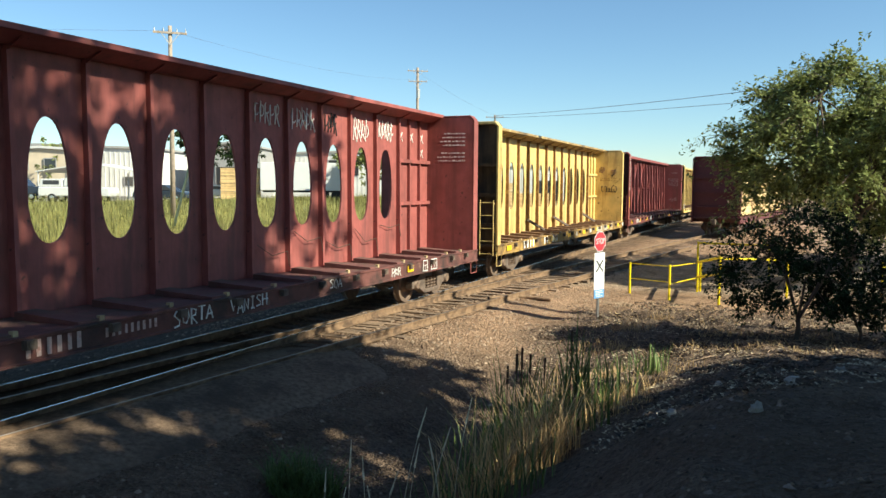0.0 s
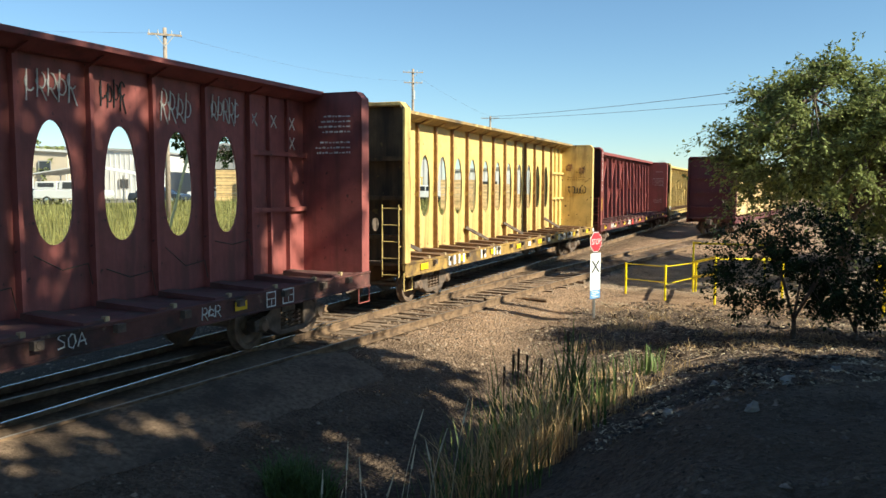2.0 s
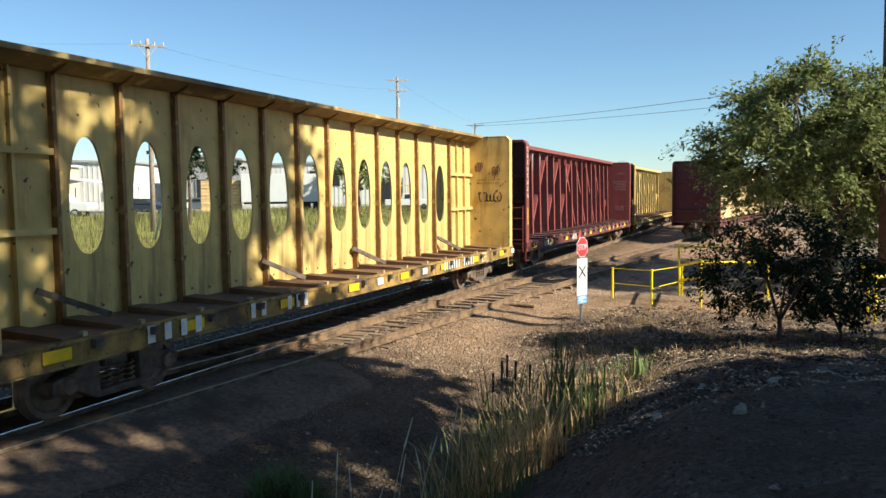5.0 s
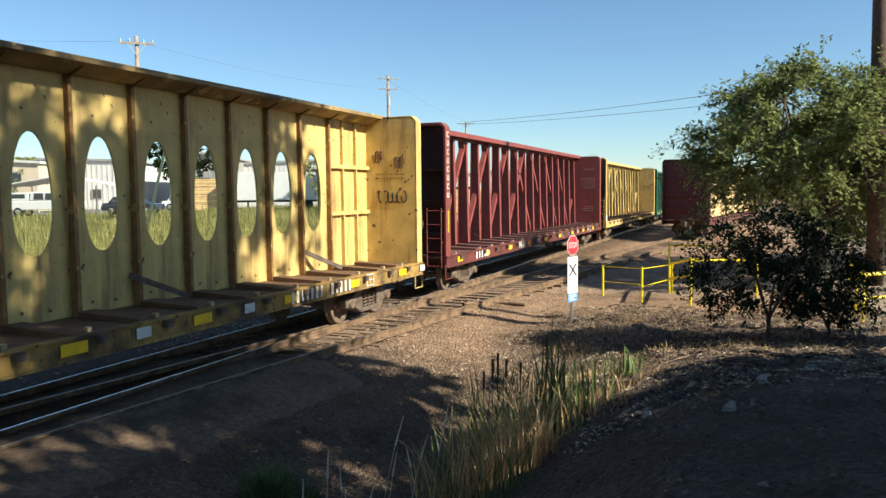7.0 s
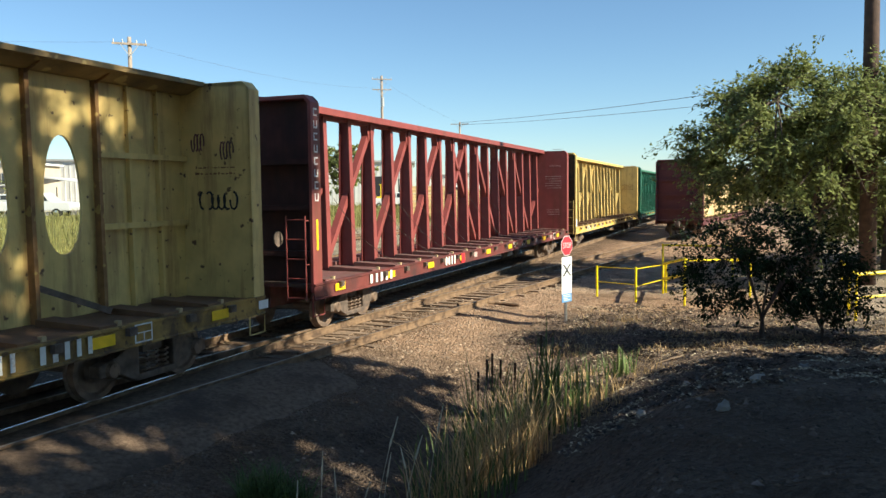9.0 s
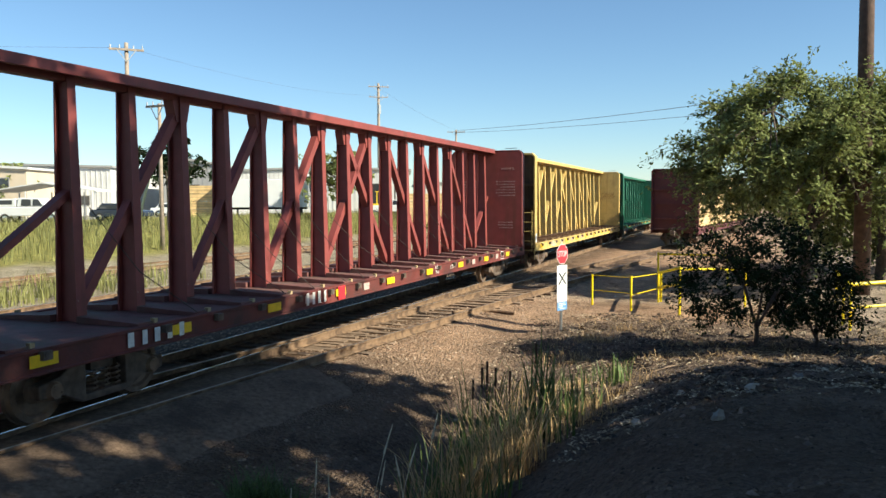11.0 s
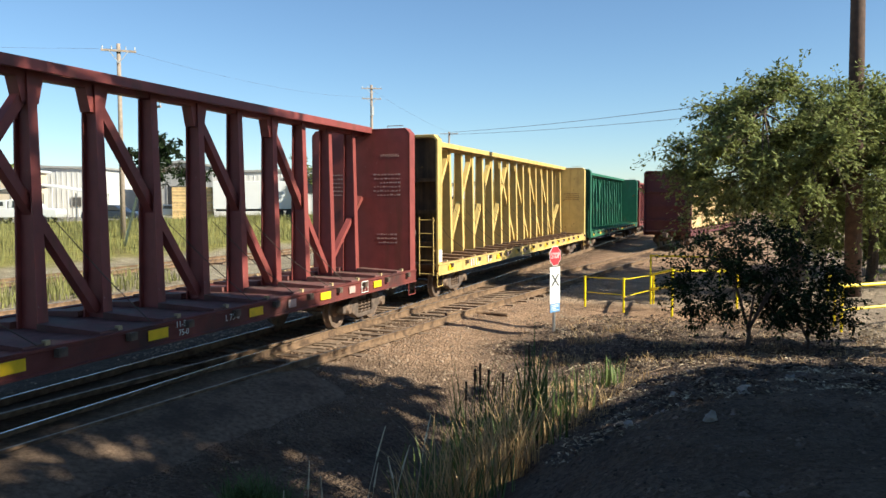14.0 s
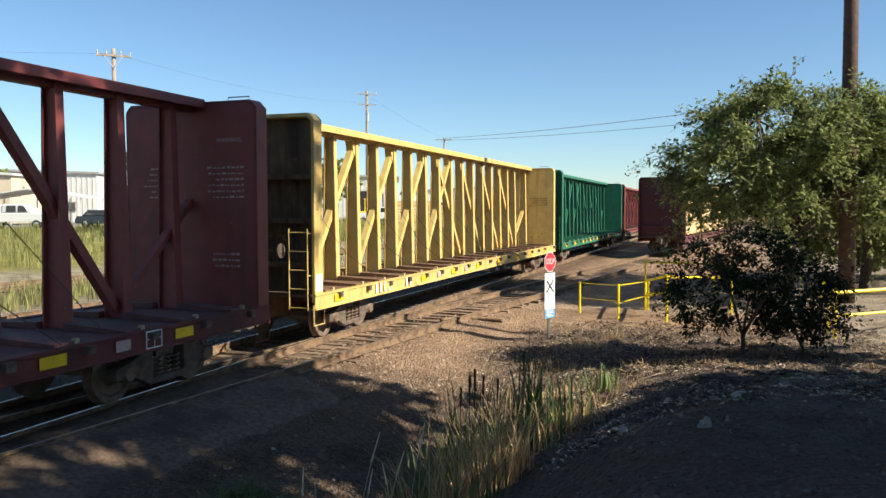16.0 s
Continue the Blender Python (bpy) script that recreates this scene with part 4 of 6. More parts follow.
# ---- utility poles ----
def utility_pole(x, y, top, r, mat, label, arms=(), rz=0.0, lean=0.0, transformer=False):
    z0 = ground_z(x, y)
    root = tagged(new("utility_pole"), label, "utility pole")
    root.matrix_basis = pose(x, y, z0, 0, lean, rz)
    h = top - z0
    s = Shape()
    s.tube([(0, 0, -0.4), (0, 0, h * 0.5), (0, 0, h)], r, 14, 0.68)
    part("pole", s, mat, root, smooth=True)
    for dz, w in arms:
        a = Shape()
        a.beam((-w / 2, -r, h - dz), (w / 2, -r, h - dz), 0.10, 0.12)
        am = part("crossarm", a, mat, root)
        br = Shape()
        for sg in (-1, 1):
            br.beam((sg * w * 0.28, -r - 0.06, h - dz), (0, -r - 0.06, h - dz - 0.75), 0.03, 0.05)
        part("brace", br, M_GALV, am)
        for k in (-0.46, -0.2, 0.2, 0.46):
            ins = Shape()
            ins.tube([(k * w, -r, h - dz + 0.05), (k * w, -r, h - dz + 0.28)], 0.045, 7, 0.7)
            part("insulator", ins, M_GALV, am)
    if transformer:
        t = Shape()
        t.tube([(0.0, -r - 0.3, h - 4.2), (0, -r - 0.3, h - 3.0)], 0.26, 12)
        part("transformer", t, M_GALV, root)
    return root


utility_pole(14.75, 24.9, 15.5, 0.27, M_POLE, "tall brown wooden utility pole beside the yellow handrail", lean=-0.4)
utility_pole(-17.0, 50.0, 12.6, 0.17, M_GREYPOLE, "grey wooden utility pole with a crossarm beyond the train", [(0.45, 2.0)], rz=20)
utility_pole(-13.6, 45.0, 8.3, 0.13, M_GREYPOLE, "short tan wooden pole with a crossarm at the field's edge", [(0.15, 1.7)], rz=-30)
utility_pole(-3.6, 110.0, 19.0, 0.24, M_GREYPOLE, "far wooden utility pole with two crossarms and a transformer", [(0.5, 2.8), (1.9, 2.6)], rz=10, transformer=True)
utility_pole(9.3, 145.0, 15.8, 0.22, M_GREYPOLE, "distant wooden utility pole with a crossarm", [(0.4, 3.2)], rz=-10)


def wire(pts, sag, r=0.012):
    s = Shape()
    a, b = Vector(pts[0]), Vector(pts[1])
    s.tube([a.lerp(b, k / 14) - Vector((0, 0, 4 * sag * (k / 14) * (1 - k / 14))) for k in range(15)], r, 4)
    o = part("overhead_wire", s, M_CABLE)
    tagged(o, "thin dark overhead wire strung between the poles", "wire", "overhead wires")


wire(((9.5, 145, 15.7), (38, 60, 12.2)), 0.5, 0.03)
wire(((9.2, 145, 15.3), (38, 60, 10.9)), 0.5, 0.025)
wire(((-3.6, 110, 18.4), (9.3, 145, 15.7)), 0.4, 0.008)
wire(((-17, 50, 12.3), (-3.6, 110, 17.4)), 0.8, 0.005)
wire(((-17, 50, 12.3), (-60, 30, 11.5)), 0.8, 0.005)
gs = Shape()
gs.tube([(-13.45, 45.1, 7.2), (-15.6, 46.0, ground_z(-15.6, 46.0))], 0.08, 7)
tagged(part("guy_guard", gs, material("pale_green_guard", (0.42, 0.45, 0.30), 0.6)), "pale green guard on a slanting guy wire", "guy wire")


# ---- trees ----
def leaf_cloud(rnd, clusters, per, size, spread, hang):
    """Bent leaves round the given twig ends, in hanging sprays where hang is large."""
    v, f = [], []
    for c, rad in clusters:
        sprays = [c + Vector((rnd.gauss(0, 1), rnd.gauss(0, 1), rnd.gauss(0, 0.7))) * rad * spread for _ in range(max(2, per // 14))]
        for _ in range(per):
            s = rnd.choice(sprays)
            p = s + Vector((rnd.gauss(0, 1), rnd.gauss(0, 1), rnd.gauss(0, 1))) * rad * spread * 0.24 - Vector((0, 0, rnd.random() * rad * hang))
            a = Vector((rnd.uniform(-1, 1), rnd.uniform(-1, 1), rnd.uniform(-1.3, 0.5))).normalized()
            b = a.cross(Vector((rnd.uniform(-1, 1), rnd.uniform(-1, 1), rnd.uniform(-1, 1)))).normalized()
            L = size * rnd.uniform(0.6, 1.35)
            w = L * 0.25
            n = a.cross(b) * w * 0.5
            k = len(v)
            v += [p, p + a * L * 0.45 + b * w + n, p + a * L, p + a * L * 0.45 - b * w + n]
            f += [(k, k + 1, k + 2), (k, k + 2, k + 3)]
    return v, f


def tree(label, x, y, height, crown_r, crown_z, mat, leaves, size, seed, trunk_r=0.16, limbs=9, twigs=10, lean=(0, 0), spread=0.55, droop=0.25, squash=0.8, clear=0.0, lobes=3, low=-0.45, hang=0.4):
    rnd = random.Random(seed)
    z0 = ground_z(x, y)
    root = tagged(new("tree"), label, "tree")
    root.matrix_basis = pose(x, y, z0)
    wood = Shape()
    fork = Vector((lean[0] * 0.4, lean[1] * 0.4, max(0.3, crown_z - crown_r * squash * 0.75)))
    top = Vector((lean[0], lean[1], height * 0.9))
    wood.tube([(0, 0, -0.3), Vector((0.05, 0.03, 0)) + fork * 0.5, fork, fork.lerp(top, 0.5) + Vector((rnd.uniform(-.3, .3), rnd.uniform(-.3, .3), 0)), top], trunk_r, 9, 0.15)
    ends = []
    cen = Vector((lean[0] * 0.8, lean[1] * 0.8, crown_z))
    lob = [(Vector((rnd.gauss(0, 1), rnd.gauss(0, 1), rnd.gauss(0, 0.6))).normalized(), rnd.uniform(0.1, 0.3)) for _ in range(lobes)]
    for i in range(limbs):
        a = 2.399 * i + rnd.uniform(-0.4, 0.4)
        el = rnd.uniform(low, 1.25)
        d = Vector((math.cos(a) * math.cos(el), math.sin(a) * math.cos(el), math.sin(el) * squash))
        k = 1.0 + sum(w * max(0, d.dot(q)) ** 2 * 1.3 for q, w in lob) - 0.18 * rnd.random()
        tip = cen + d * crown_r * k * 0.92
        st = fork.lerp(top, min(0.9, 0.08 + 0.75 * rnd.random() * max(0.1, (el + 0.5) / 1.7)))
        mid = st.lerp(tip, 0.5) + Vector((0, 0, crown_r * 0.12))
        tip = tip - Vector((0, 0, droop * crown_r * 0.3))
        wood.tube([st, mid, tip], trunk_r * 0.34, 6, 0.12)
        for j in range(twigs):
            u = rnd.uniform(0.25, 1.0)
            base = st.lerp(mid, u * 2) if u < 0.5 else mid.lerp(tip, u * 2 - 1)
            q = base + Vector((rnd.gauss(0, 1), rnd.gauss(0, 1), rnd.gauss(0, 0.7) - droop)) * crown_r * 0.20
            q.z = max(q.z, clear)
            wood.tube([base, base.lerp(q, 0.5) + Vector((0, 0, 0.04)), q], trunk_r * 0.08, 4, 0.3)
            ends.append((q, crown_r * rnd.uniform(0.10, 0.22)))
    part("trunk", wood, M_BARK, root, "dark forked trunk with thin limbs")
    v, f = leaf_cloud(rnd, ends, max(1, leaves // len(ends)), size, spread, hang)
    s = Shape()
    s.v, s.f = [tuple(p) for p in v], f
    part("crown", s, mat, root, "uneven leafy crown with gaps")
    return root


def clump_tree(label, x, y, fork_z, centre, radii, clumps, strands, per, size, mat, seed, trunk_r, clump_r, hang, low=-0.5, clear=0.2, arms=6):
    """A forked tree whose crown is made of separate clumps of drooping leafy sprays."""
    rnd = random.Random(seed)
    root = tagged(new("tree"), label, "tree")
    root.matrix_basis = pose(x, y, ground_z(x, y))
    cen, fork = Vector(centre), Vector((centre[0] * 0.3, centre[1] * 0.3, fork_z))
    wood = Shape()
    wood.tube([(0, 0, -0.3), fork * 0.5 + Vector((0.05, 0.02, 0)), fork], trunk_r, 10, 0.75)
    mains = []
    for i in range(arms):
        a = 2.399 * i + rnd.uniform(-0.3, 0.3)
        tip = cen + Vector((math.cos(a) * radii[0] * 0.5, math.sin(a) * radii[1] * 0.5, radii[2] * rnd.uniform(-0.1, 0.6)))
        mid = fork.lerp(tip, 0.5) + Vector((rnd.uniform(-1, 1), rnd.uniform(-1, 1), 1.2)) * 0.12 * radii[2]
        wood.tube([fork - Vector((0, 0, 0.1)), mid, tip], trunk_r * 0.6, 7, 0.3)
        mains.append((mid, tip))
    v, f = [], []
    for i in range(clumps):
        h = low + (1 - low) * (i + 0.5) / clumps
        a = 2.399 * i + rnd.uniform(-0.35, 0.35)
        ring = math.sqrt(max(0.05, 1 - h * h))
        d = Vector((math.cos(a) * ring, math.sin(a) * ring, h))
        far = rnd.uniform(0.30, 0.65) if i % 4 == 0 else rnd.uniform(0.76, 1.06)
        c = cen + Vector((d.x * radii[0], d.y * radii[1], d.z * radii[2])) * far
        st = min((q for pair in mains for q in pair), key=lambda q: (q - c).length)
        wood.tube([st, st.lerp(c, 0.5) + Vector((0, 0, 0.12 * clump_r)), c], trunk_r * 0.2, 5, 0.3)
        big = clump_r * rnd.uniform(0.65, 1.25)
        for j in range(strands):
            go = (d * 0.55 + Vector((rnd.gauss(0, 1), rnd.gauss(0, 1), rnd.gauss(0.15, 0.7))).normalized()) * big * rnd.uniform(0.5, 1.1)
            drop = hang * big * rnd.uniform(0.3, 1.2)
            path = [c + go * u - Vector((0, 0, drop * u * u)) for u in (0.0, 0.5, 1.0)]
            wood.tube(path, trunk_r * 0.035, 3, 0.5)
            for k in range(per):
                u = rnd.uniform(0.15, 1.05)
                p = c + go * u - Vector((0, 0, drop * u * u)) + Vector((rnd.gauss(0, 1), rnd.gauss(0, 1), rnd.gauss(0, 1))) * size * 0.45
                p.z = max(p.z, clear)
                ax = (Vector((rnd.uniform(-1, 1), rnd.uniform(-1, 1), rnd.uniform(-1.0, 0.35))) + go.normalized() * 0.6).normalized()
                side = ax.cross(Vector((rnd.uniform(-0.6, 0.6), rnd.uniform(-0.6, 0.6), 1))).normalized()
                L = size * rnd.uniform(0.6, 1.3)
                w = L * 0.29
                n = ax.cross(side) * w * 0.4
                m = len(v)
                v += [p, p + ax * L * 0.45 + side * w + n, p + ax * L, p + ax * L * 0.45 - side * w + n]
                f += [(m, m + 1, m + 2), (m, m + 2, m + 3)]
    part("trunk", wood, M_BARK, root, "dark forked trunk with thin limbs")
    s = Shape()
    s.v, s.f = [tuple(p) for p in v], f
    part("crown", s, mat, root, "uneven clumped leafy crown with gaps")
    return root


clump_tree("broad green tree with drooping sunlit leafy branches", 13.35, 26.0, 2.0, (0.2, 0, 4.45), (3.85, 3.5, 2.65), 122, 26, 17, 0.165, M_LEAF, 11, 0.22, 0.95, 0.75, low=-0.58)
clump_tree("green tree at the edge of the rail yard", 18.2, 29.5, 2.0, (0.2, 0, 4.0), (3.5, 3.4, 3.2), 90, 24, 15, 0.18, M_LEAF, 17, 0.22, 1.0, 0.75, low=-0.85)
clump_tree("small dense tree on the mulched bank, leaves darkened for shade", 6.75, 15.0, 0.55, (0.2, 0, 1.42), (1.5, 1.25, 1.05), 60, 14, 15, 0.085, M_LEAF2, 23, 0.05, 0.50, 0.2, low=-0.8, clear=0.2)
clump_tree("low shrub beside the small tree, leaves darkened for shade", 8.15, 15.3, 0.3, (0, 0, 0.85), (0.75, 0.75, 0.55), 22, 12, 14, 0.085, M_LEAF2, 29, 0.035, 0.38, 0.2, low=-0.8, clear=0.1)
tree("green tree among the far yard buildings", -16.5, 56.0, 7.5, 2.4, 5.0, M_LEAF2, 3500, 0.28, 31, 0.14, 12, 8)
tree("round green tree before the far shed", -6.5, 78.0, 8.5, 3.3, 4.6, M_LEAF, 4000, 0.35, 37, 0.2, 14, 8)
tree("far green tree by the car park", -43.0, 88.0, 6.0, 2.6, 3.9, M_LEAF, 2500, 0.4, 41, 0.2, 12, 8)
tree("low green bushes beyond the utility pole", 21.5, 33.0, 4.2, 3.2, 2.0, M_LEAF, 16000, 0.2, 67, 0.12, 20, 9, squash=0.6, clear=0.2)
# trees behind the camera whose crowns shade the foreground
for k, (x_, y_, h_, cz_, r_, n_) in enumerate(((11.0, 1.7, 21.5, 14.6, 5.2, 5200), (8.6, -4.4, 21.0, 13.5, 5.4, 12000), (10.9, 1.5, 10.5, 6.3, 3.5, 7500), (12.4, 4.3, 16.0, 12.2, 2.9, 11000), (6.6, -6.5, 12.0, 7.0, 4.6, 14000), (5.0, -10.5, 20.0, 12.5, 5.4, 26000), (2.0, -15.0, 18.5, 11.0, 5.4, 18000), (15.5, -3.5, 13.0, 8.2, 4.8, 16000), (13.5, 5.6, 6.4, 3.9, 2.3, 12000), (11.6, 5.2, 13.0, 9.4, 2.3, 8000), (14.4, 10.9, 8.2, 5.9, 1.9, 11000), (12.2, 6.6, 19.0, 15.6, 3.1, 4600))):
    tree("tall leafy tree standing on the bank", x_, y_, h_, r_, cz_, M_LEAF, n_, 0.37, 43 + 4 * k, 0.3, 26, 12, squash=1.25, spread=0.6, lobes=1)
# a thin pole that throws the long shadow across the gravel
utility_pole(16.4, 12.9, 13.2, 0.17, M_POLE, "thin brown wooden pole on the bank by the handrail")


# ---- grasses ----
def blades(name, label, category, spots, mat, rnd, wid=0.012, bend=0.25, seg=3):
    """spots: x, y, height. Each blade is a thin bent tapering strip."""
    v, f = [], []
    for x, y, h in spots:
        g = ground_z(x, y) - 0.03
        a = rnd.uniform(0, 6.28)
        d = Vector((math.cos(a), math.sin(a), 0))
        s = Vector((-d.y, d.x, 0))
        b = bend * h * rnd.uniform(0.1, 1.3)
        w = wid * rnd.uniform(0.6, 1.3)
        k = len(v)
        for i in range(seg):
            t = i / seg
            c = Vector((x, y, g)) + d * b * t * t + Vector((0, 0, h * t * (1 - 0.12 * t)))
            ww = w * (1 - 0.75 * t)
            v += [c - s * ww, c + s * ww]
        v.append(Vector((x, y, g)) + d * b + Vector((0, 0, h * 0.88)))
        f += [(k + 2 * i, k + 2 * i + 1, k + 2 * i + 3, k + 2 * i + 2) for i in range(seg - 1)] + [(k + 2 * seg - 2, k + 2 * seg - 1, k + 2 * seg)]
    sh = Shape()
    sh.v, sh.f = [tuple(p) for p in v], f
    ob = part(name, sh, mat)
    return tagged(ob, label, category, kind="stuff")


rnd = random.Random(4)
def clump(cx, cy, rx, ry, n, h0, h1):
    out = []
    for _ in range(n):
        a, r = rnd.uniform(0, 6.28), math.sqrt(rnd.random())
        out.append((cx + rx * r * math.cos(a), cy + ry * r * math.sin(a), rnd.uniform(h0, h1) * (1.08 - 0.35 * r)))
    return out


blades("cattails", "tall green cattail leaves standing in the ditch", "cattails",
       clump(0.95, 10.0, 0.42, 0.5, 88, 0.7, 1.9) + clump(1.75, 10.3, 0.20, 0.35, 64, 0.8, 1.95) + clump(1.2, 9.4, 1.0, 0.7, 90, 0.4, 1.35) + clump(0.4, 9.0, 0.5, 0.6, 64, 0.5, 1.3) + clump(2.35, 10.6, 0.3, 0.4, 22, 0.4, 1.0) + clump(3.3, 12.2, 0.25, 0.2, 26, 0.4, 0.8), M_REED, rnd, 0.017, 0.3, 4)
blades("dry_grass", "tall dry straw-coloured grass in the ditch", "grass",
       clump(0.55, 8.2, 0.65, 0.7, 190, 0.6, 1.4) + clump(1.05, 8.6, 0.5, 0.5, 170, 0.6, 1.45) + clump(1.5, 9.4, 0.7, 0.5, 80, 0.4, 1.0) + clump(2.2, 10.2, 0.5, 0.6, 80, 0.3, 0.7), M_DRY, rnd, 0.009, 0.6, 5)
blades("ditch_grass", "green and straw grass on the ditch's edge", "grass",
       clump(0.2, 7.4, 0.9, 0.7, 150, 0.4, 1.0) + clump(-0.6, 7.2, 0.5, 0.5, 80, 0.3, 0.7) + clump(2.0, 11.2, 0.7, 0.6, 120, 0.2, 0.5) + clump(3.2, 13.5, 0.9, 0.8, 120, 0.1, 0.4), M_REED, rnd, 0.008, 0.55, 4)
blades("weeds", "low green weeds by the ties", "weeds", clump(-1.55, 8.7, 0.42, 0.35, 900, 0.2, 0.62), M_REED, rnd, 0.009, 0.9)
for cx, cy, h in ((0.95, 10.0, 1.3), (1.15, 10.2, 1.22), (0.82, 9.8, 1.2), (1.7, 10.3, 1.34), (1.3, 9.9, 1.08), (1.05, 10.3, 1.36)):
    s = Shape()
    g = ground_z(cx, cy)
    s.tube([(0, 0, 0), (0.01, 0, h * 0.8)], 0.006, 5)
    s.tube([(0.01, 0, h * 0.80), (0.012, 0, h * 0.84), (0.014, 0, h * 0.97), (0.015, 0, h)], 0.016, 7)
    o = part("cattail_head", s, M_CAT)
    o.matrix_basis = pose(cx, cy, g)
    tagged(o, "brown cattail seed head on a thin stalk", "cattail", "cattail heads")
for cx, cy, h, dx in ((-0.98, 6.4, 1.22, 0.03), (-0.78, 6.4, 1.42, 0.04), (-0.90, 6.2, 1.10, 0.14), (-0.36, 6.5, 1.52, 0.24), (-0.55, 6.3, 1.15, 0.20), (-0.62, 6.5, 1.26, -0.04), (-0.30, 6.4, 1.22, 0.12), (-0.12, 6.5, 1.20, 0.2), (-0.48, 6.1, 1.0, -0.1), (0.1, 6.6, 1.3, 0.16), (0.02, 6.3, 1.05, -0.12)):
    s = Shape()
    g = ground_z(cx, cy)
    pts = [Vector((dx * (k / 6) ** 2, 0, h * k / 6)) for k in range(7)]
    s.tube(pts[:6], 0.0035, 4)
    s.tube([pts[5], pts[5].lerp(pts[6], 0.4), pts[6]], 0.010, 6, 0.35)
    o = part("grass_stalk", s, M_SEED)
    o.matrix_basis = pose(cx, cy, g)
    tagged(o, "pale dry grass stalk with a seed head", "grass", "seeding grass stalks")
spots = []
for _ in range(24000):
    s_, l_ = rnd.uniform(12, 105), -rnd.uniform(20.5, 36)
    if _ % 12 == 0:
        s_, l_ = rnd.uniform(13, 27), -rnd.uniform(11.2, 15.0)
    p = at(s_, l_)
    if rnd.random() < 0.35 + 0.65 * (noise.noise((p.x * 0.3, p.y * 0.3, 2)) > -0.1):
        spots.append((p.x, p.y, rnd.uniform(0.35, 1.0)))
blades("field_grass", "tall sunlit yellow-green grass beyond the tracks", "grass", spots, M_FIELD, rnd, 0.022, 0.4, 2)
spots = []
for _ in range(9000):
    x_, y_ = rnd.uniform(1.6, 12), rnd.uniform(5.5, 21)
    s_, l_ = plan(x_, y_)
    if y_ > 10.5 and l_ > 5.0 and noise.noise((x_ * 0.9, y_ * 0.9, 5)) > -0.05:
        spots.append((x_, y_, rnd.uniform(0.03, 0.22)))
blades("dead_grass", "short dead grass and straw on the mulch", "grass", spots, M_DRY, rnd, 0.005, 1.4, 2)


def litter(name, label, spots, mat, rnd, size):
    """Curled flat scraps lying at all angles on the ground."""
    v, f = [], []
    for x, y in spots:
        g = ground_z(x, y) + 0.012
        a, q = rnd.uniform(0, 6.28), size * rnd.uniform(0.5, 1.6)
        d, s = Vector((math.cos(a), math.sin(a), rnd.uniform(-0.3, 0.5))) * q, Vector((-math.sin(a), math.cos(a), rnd.uniform(-0.5, 0.5))) * q * rnd.uniform(0.25, 0.6)
        c = Vector((x, y, g + 0.3 * q))
        k = len(v)
        v += [c - d, c + s + Vector((0, 0, 0.2 * q)), c + d, c - s + Vector((0, 0, 0.25 * q))]
        f += [(k, k + 1, k + 2), (k, k + 2, k + 3)]
    sh = Shape()
    sh.v, sh.f = [tuple(p) for p in v], f
    tagged(part(name, sh, mat), label, "leaf litter", kind="stuff")


def strewn(n, x0, x1, y0, y1, edge, cut, seed_z):
    out = []
    for _ in range(n):
        x_, y_ = rnd.uniform(x0, x1), rnd.uniform(y0, y1)
        if plan(x_, y_)[1] > edge + rnd.uniform(-0.6, 0.6) and noise.noise((x_ * 0.8, y_ * 0.8, seed_z)) + 0.5 * noise.noise((x_ * 2.3, y_ * 2.3, seed_z)) > cut:
            out.append((x_, y_))
    return out


M_SCRAP = material("pale_dry_leaf", (0.44, 0.35, 0.24), 0.85, grain=(6.0, 0.3), piece=0.55, trans=0.15)
M_SCRAPD = material("dark_rotten_leaf", (0.075, 0.05, 0.036), 0.9, grain=(6.0, 0.3), piece=0.6)
litter("leaf_litter", "pale dry leaves and straw strewn over the mulch", strewn(30000, 1.4, 12, 7, 21.5, 4.6, 0.0, 8), M_SCRAP, rnd, 0.024)
litter("rotten_leaves", "dark rotten leaves and bark strewn over the mulch", strewn(22000, 1.4, 12, 7, 21.5, 4.6, -0.05, 31), M_SCRAPD, rnd, 0.04)

tw = Shape()
for _ in range(420):
    x_, y_ = rnd.uniform(2.4, 10), rnd.uniform(10.5, 20.5)
    if plan(x_, y_)[1] < 4.9:
        continue
    a, q = rnd.uniform(0, 3.14), rnd.uniform(0.1, 0.5)
    p0, p1 = (x_, y_), (x_ + q * math.cos(a), y_ + q * math.sin(a))
    m0 = ((p0[0] + p1[0]) / 2 + rnd.uniform(-.04, .04), (p0[1] + p1[1]) / 2)
    tw.tube([(*p0, ground_z(*p0) + 0.02), (*m0, ground_z(*m0) + 0.05), (*p1, ground_z(*p1) + 0.03)], rnd.uniform(0.005, 0.014), 4, 0.5)
tagged(part("twigs", tw, material("dead_twig", (0.22, 0.15, 0.10), 0.9, grain=(9, 0.3), piece=0.5)), "dead twigs scattered over the mulch", "twigs", kind="stuff")
blades("straw_clumps", "pale dry grass clumps by the sign", "grass", clump(4.2, 17.2, 0.5, 0.35, 160, 0.1, 0.3) + clump(3.2, 15.4, 0.7, 0.4, 200, 0.08, 0.28) + clump(5.2, 18.6, 0.4, 0.3, 90, 0.1, 0.35) + clump(4.6, 14.0, 0.8, 0.5, 180, 0.06, 0.22) + clump(2.4, 13.0, 0.8, 0.6, 200, 0.08, 0.3) + clump(6.0, 16.6, 0.6, 0.5, 140, 0.06, 0.25), M_DRY, rnd, 0.009, 0.9)


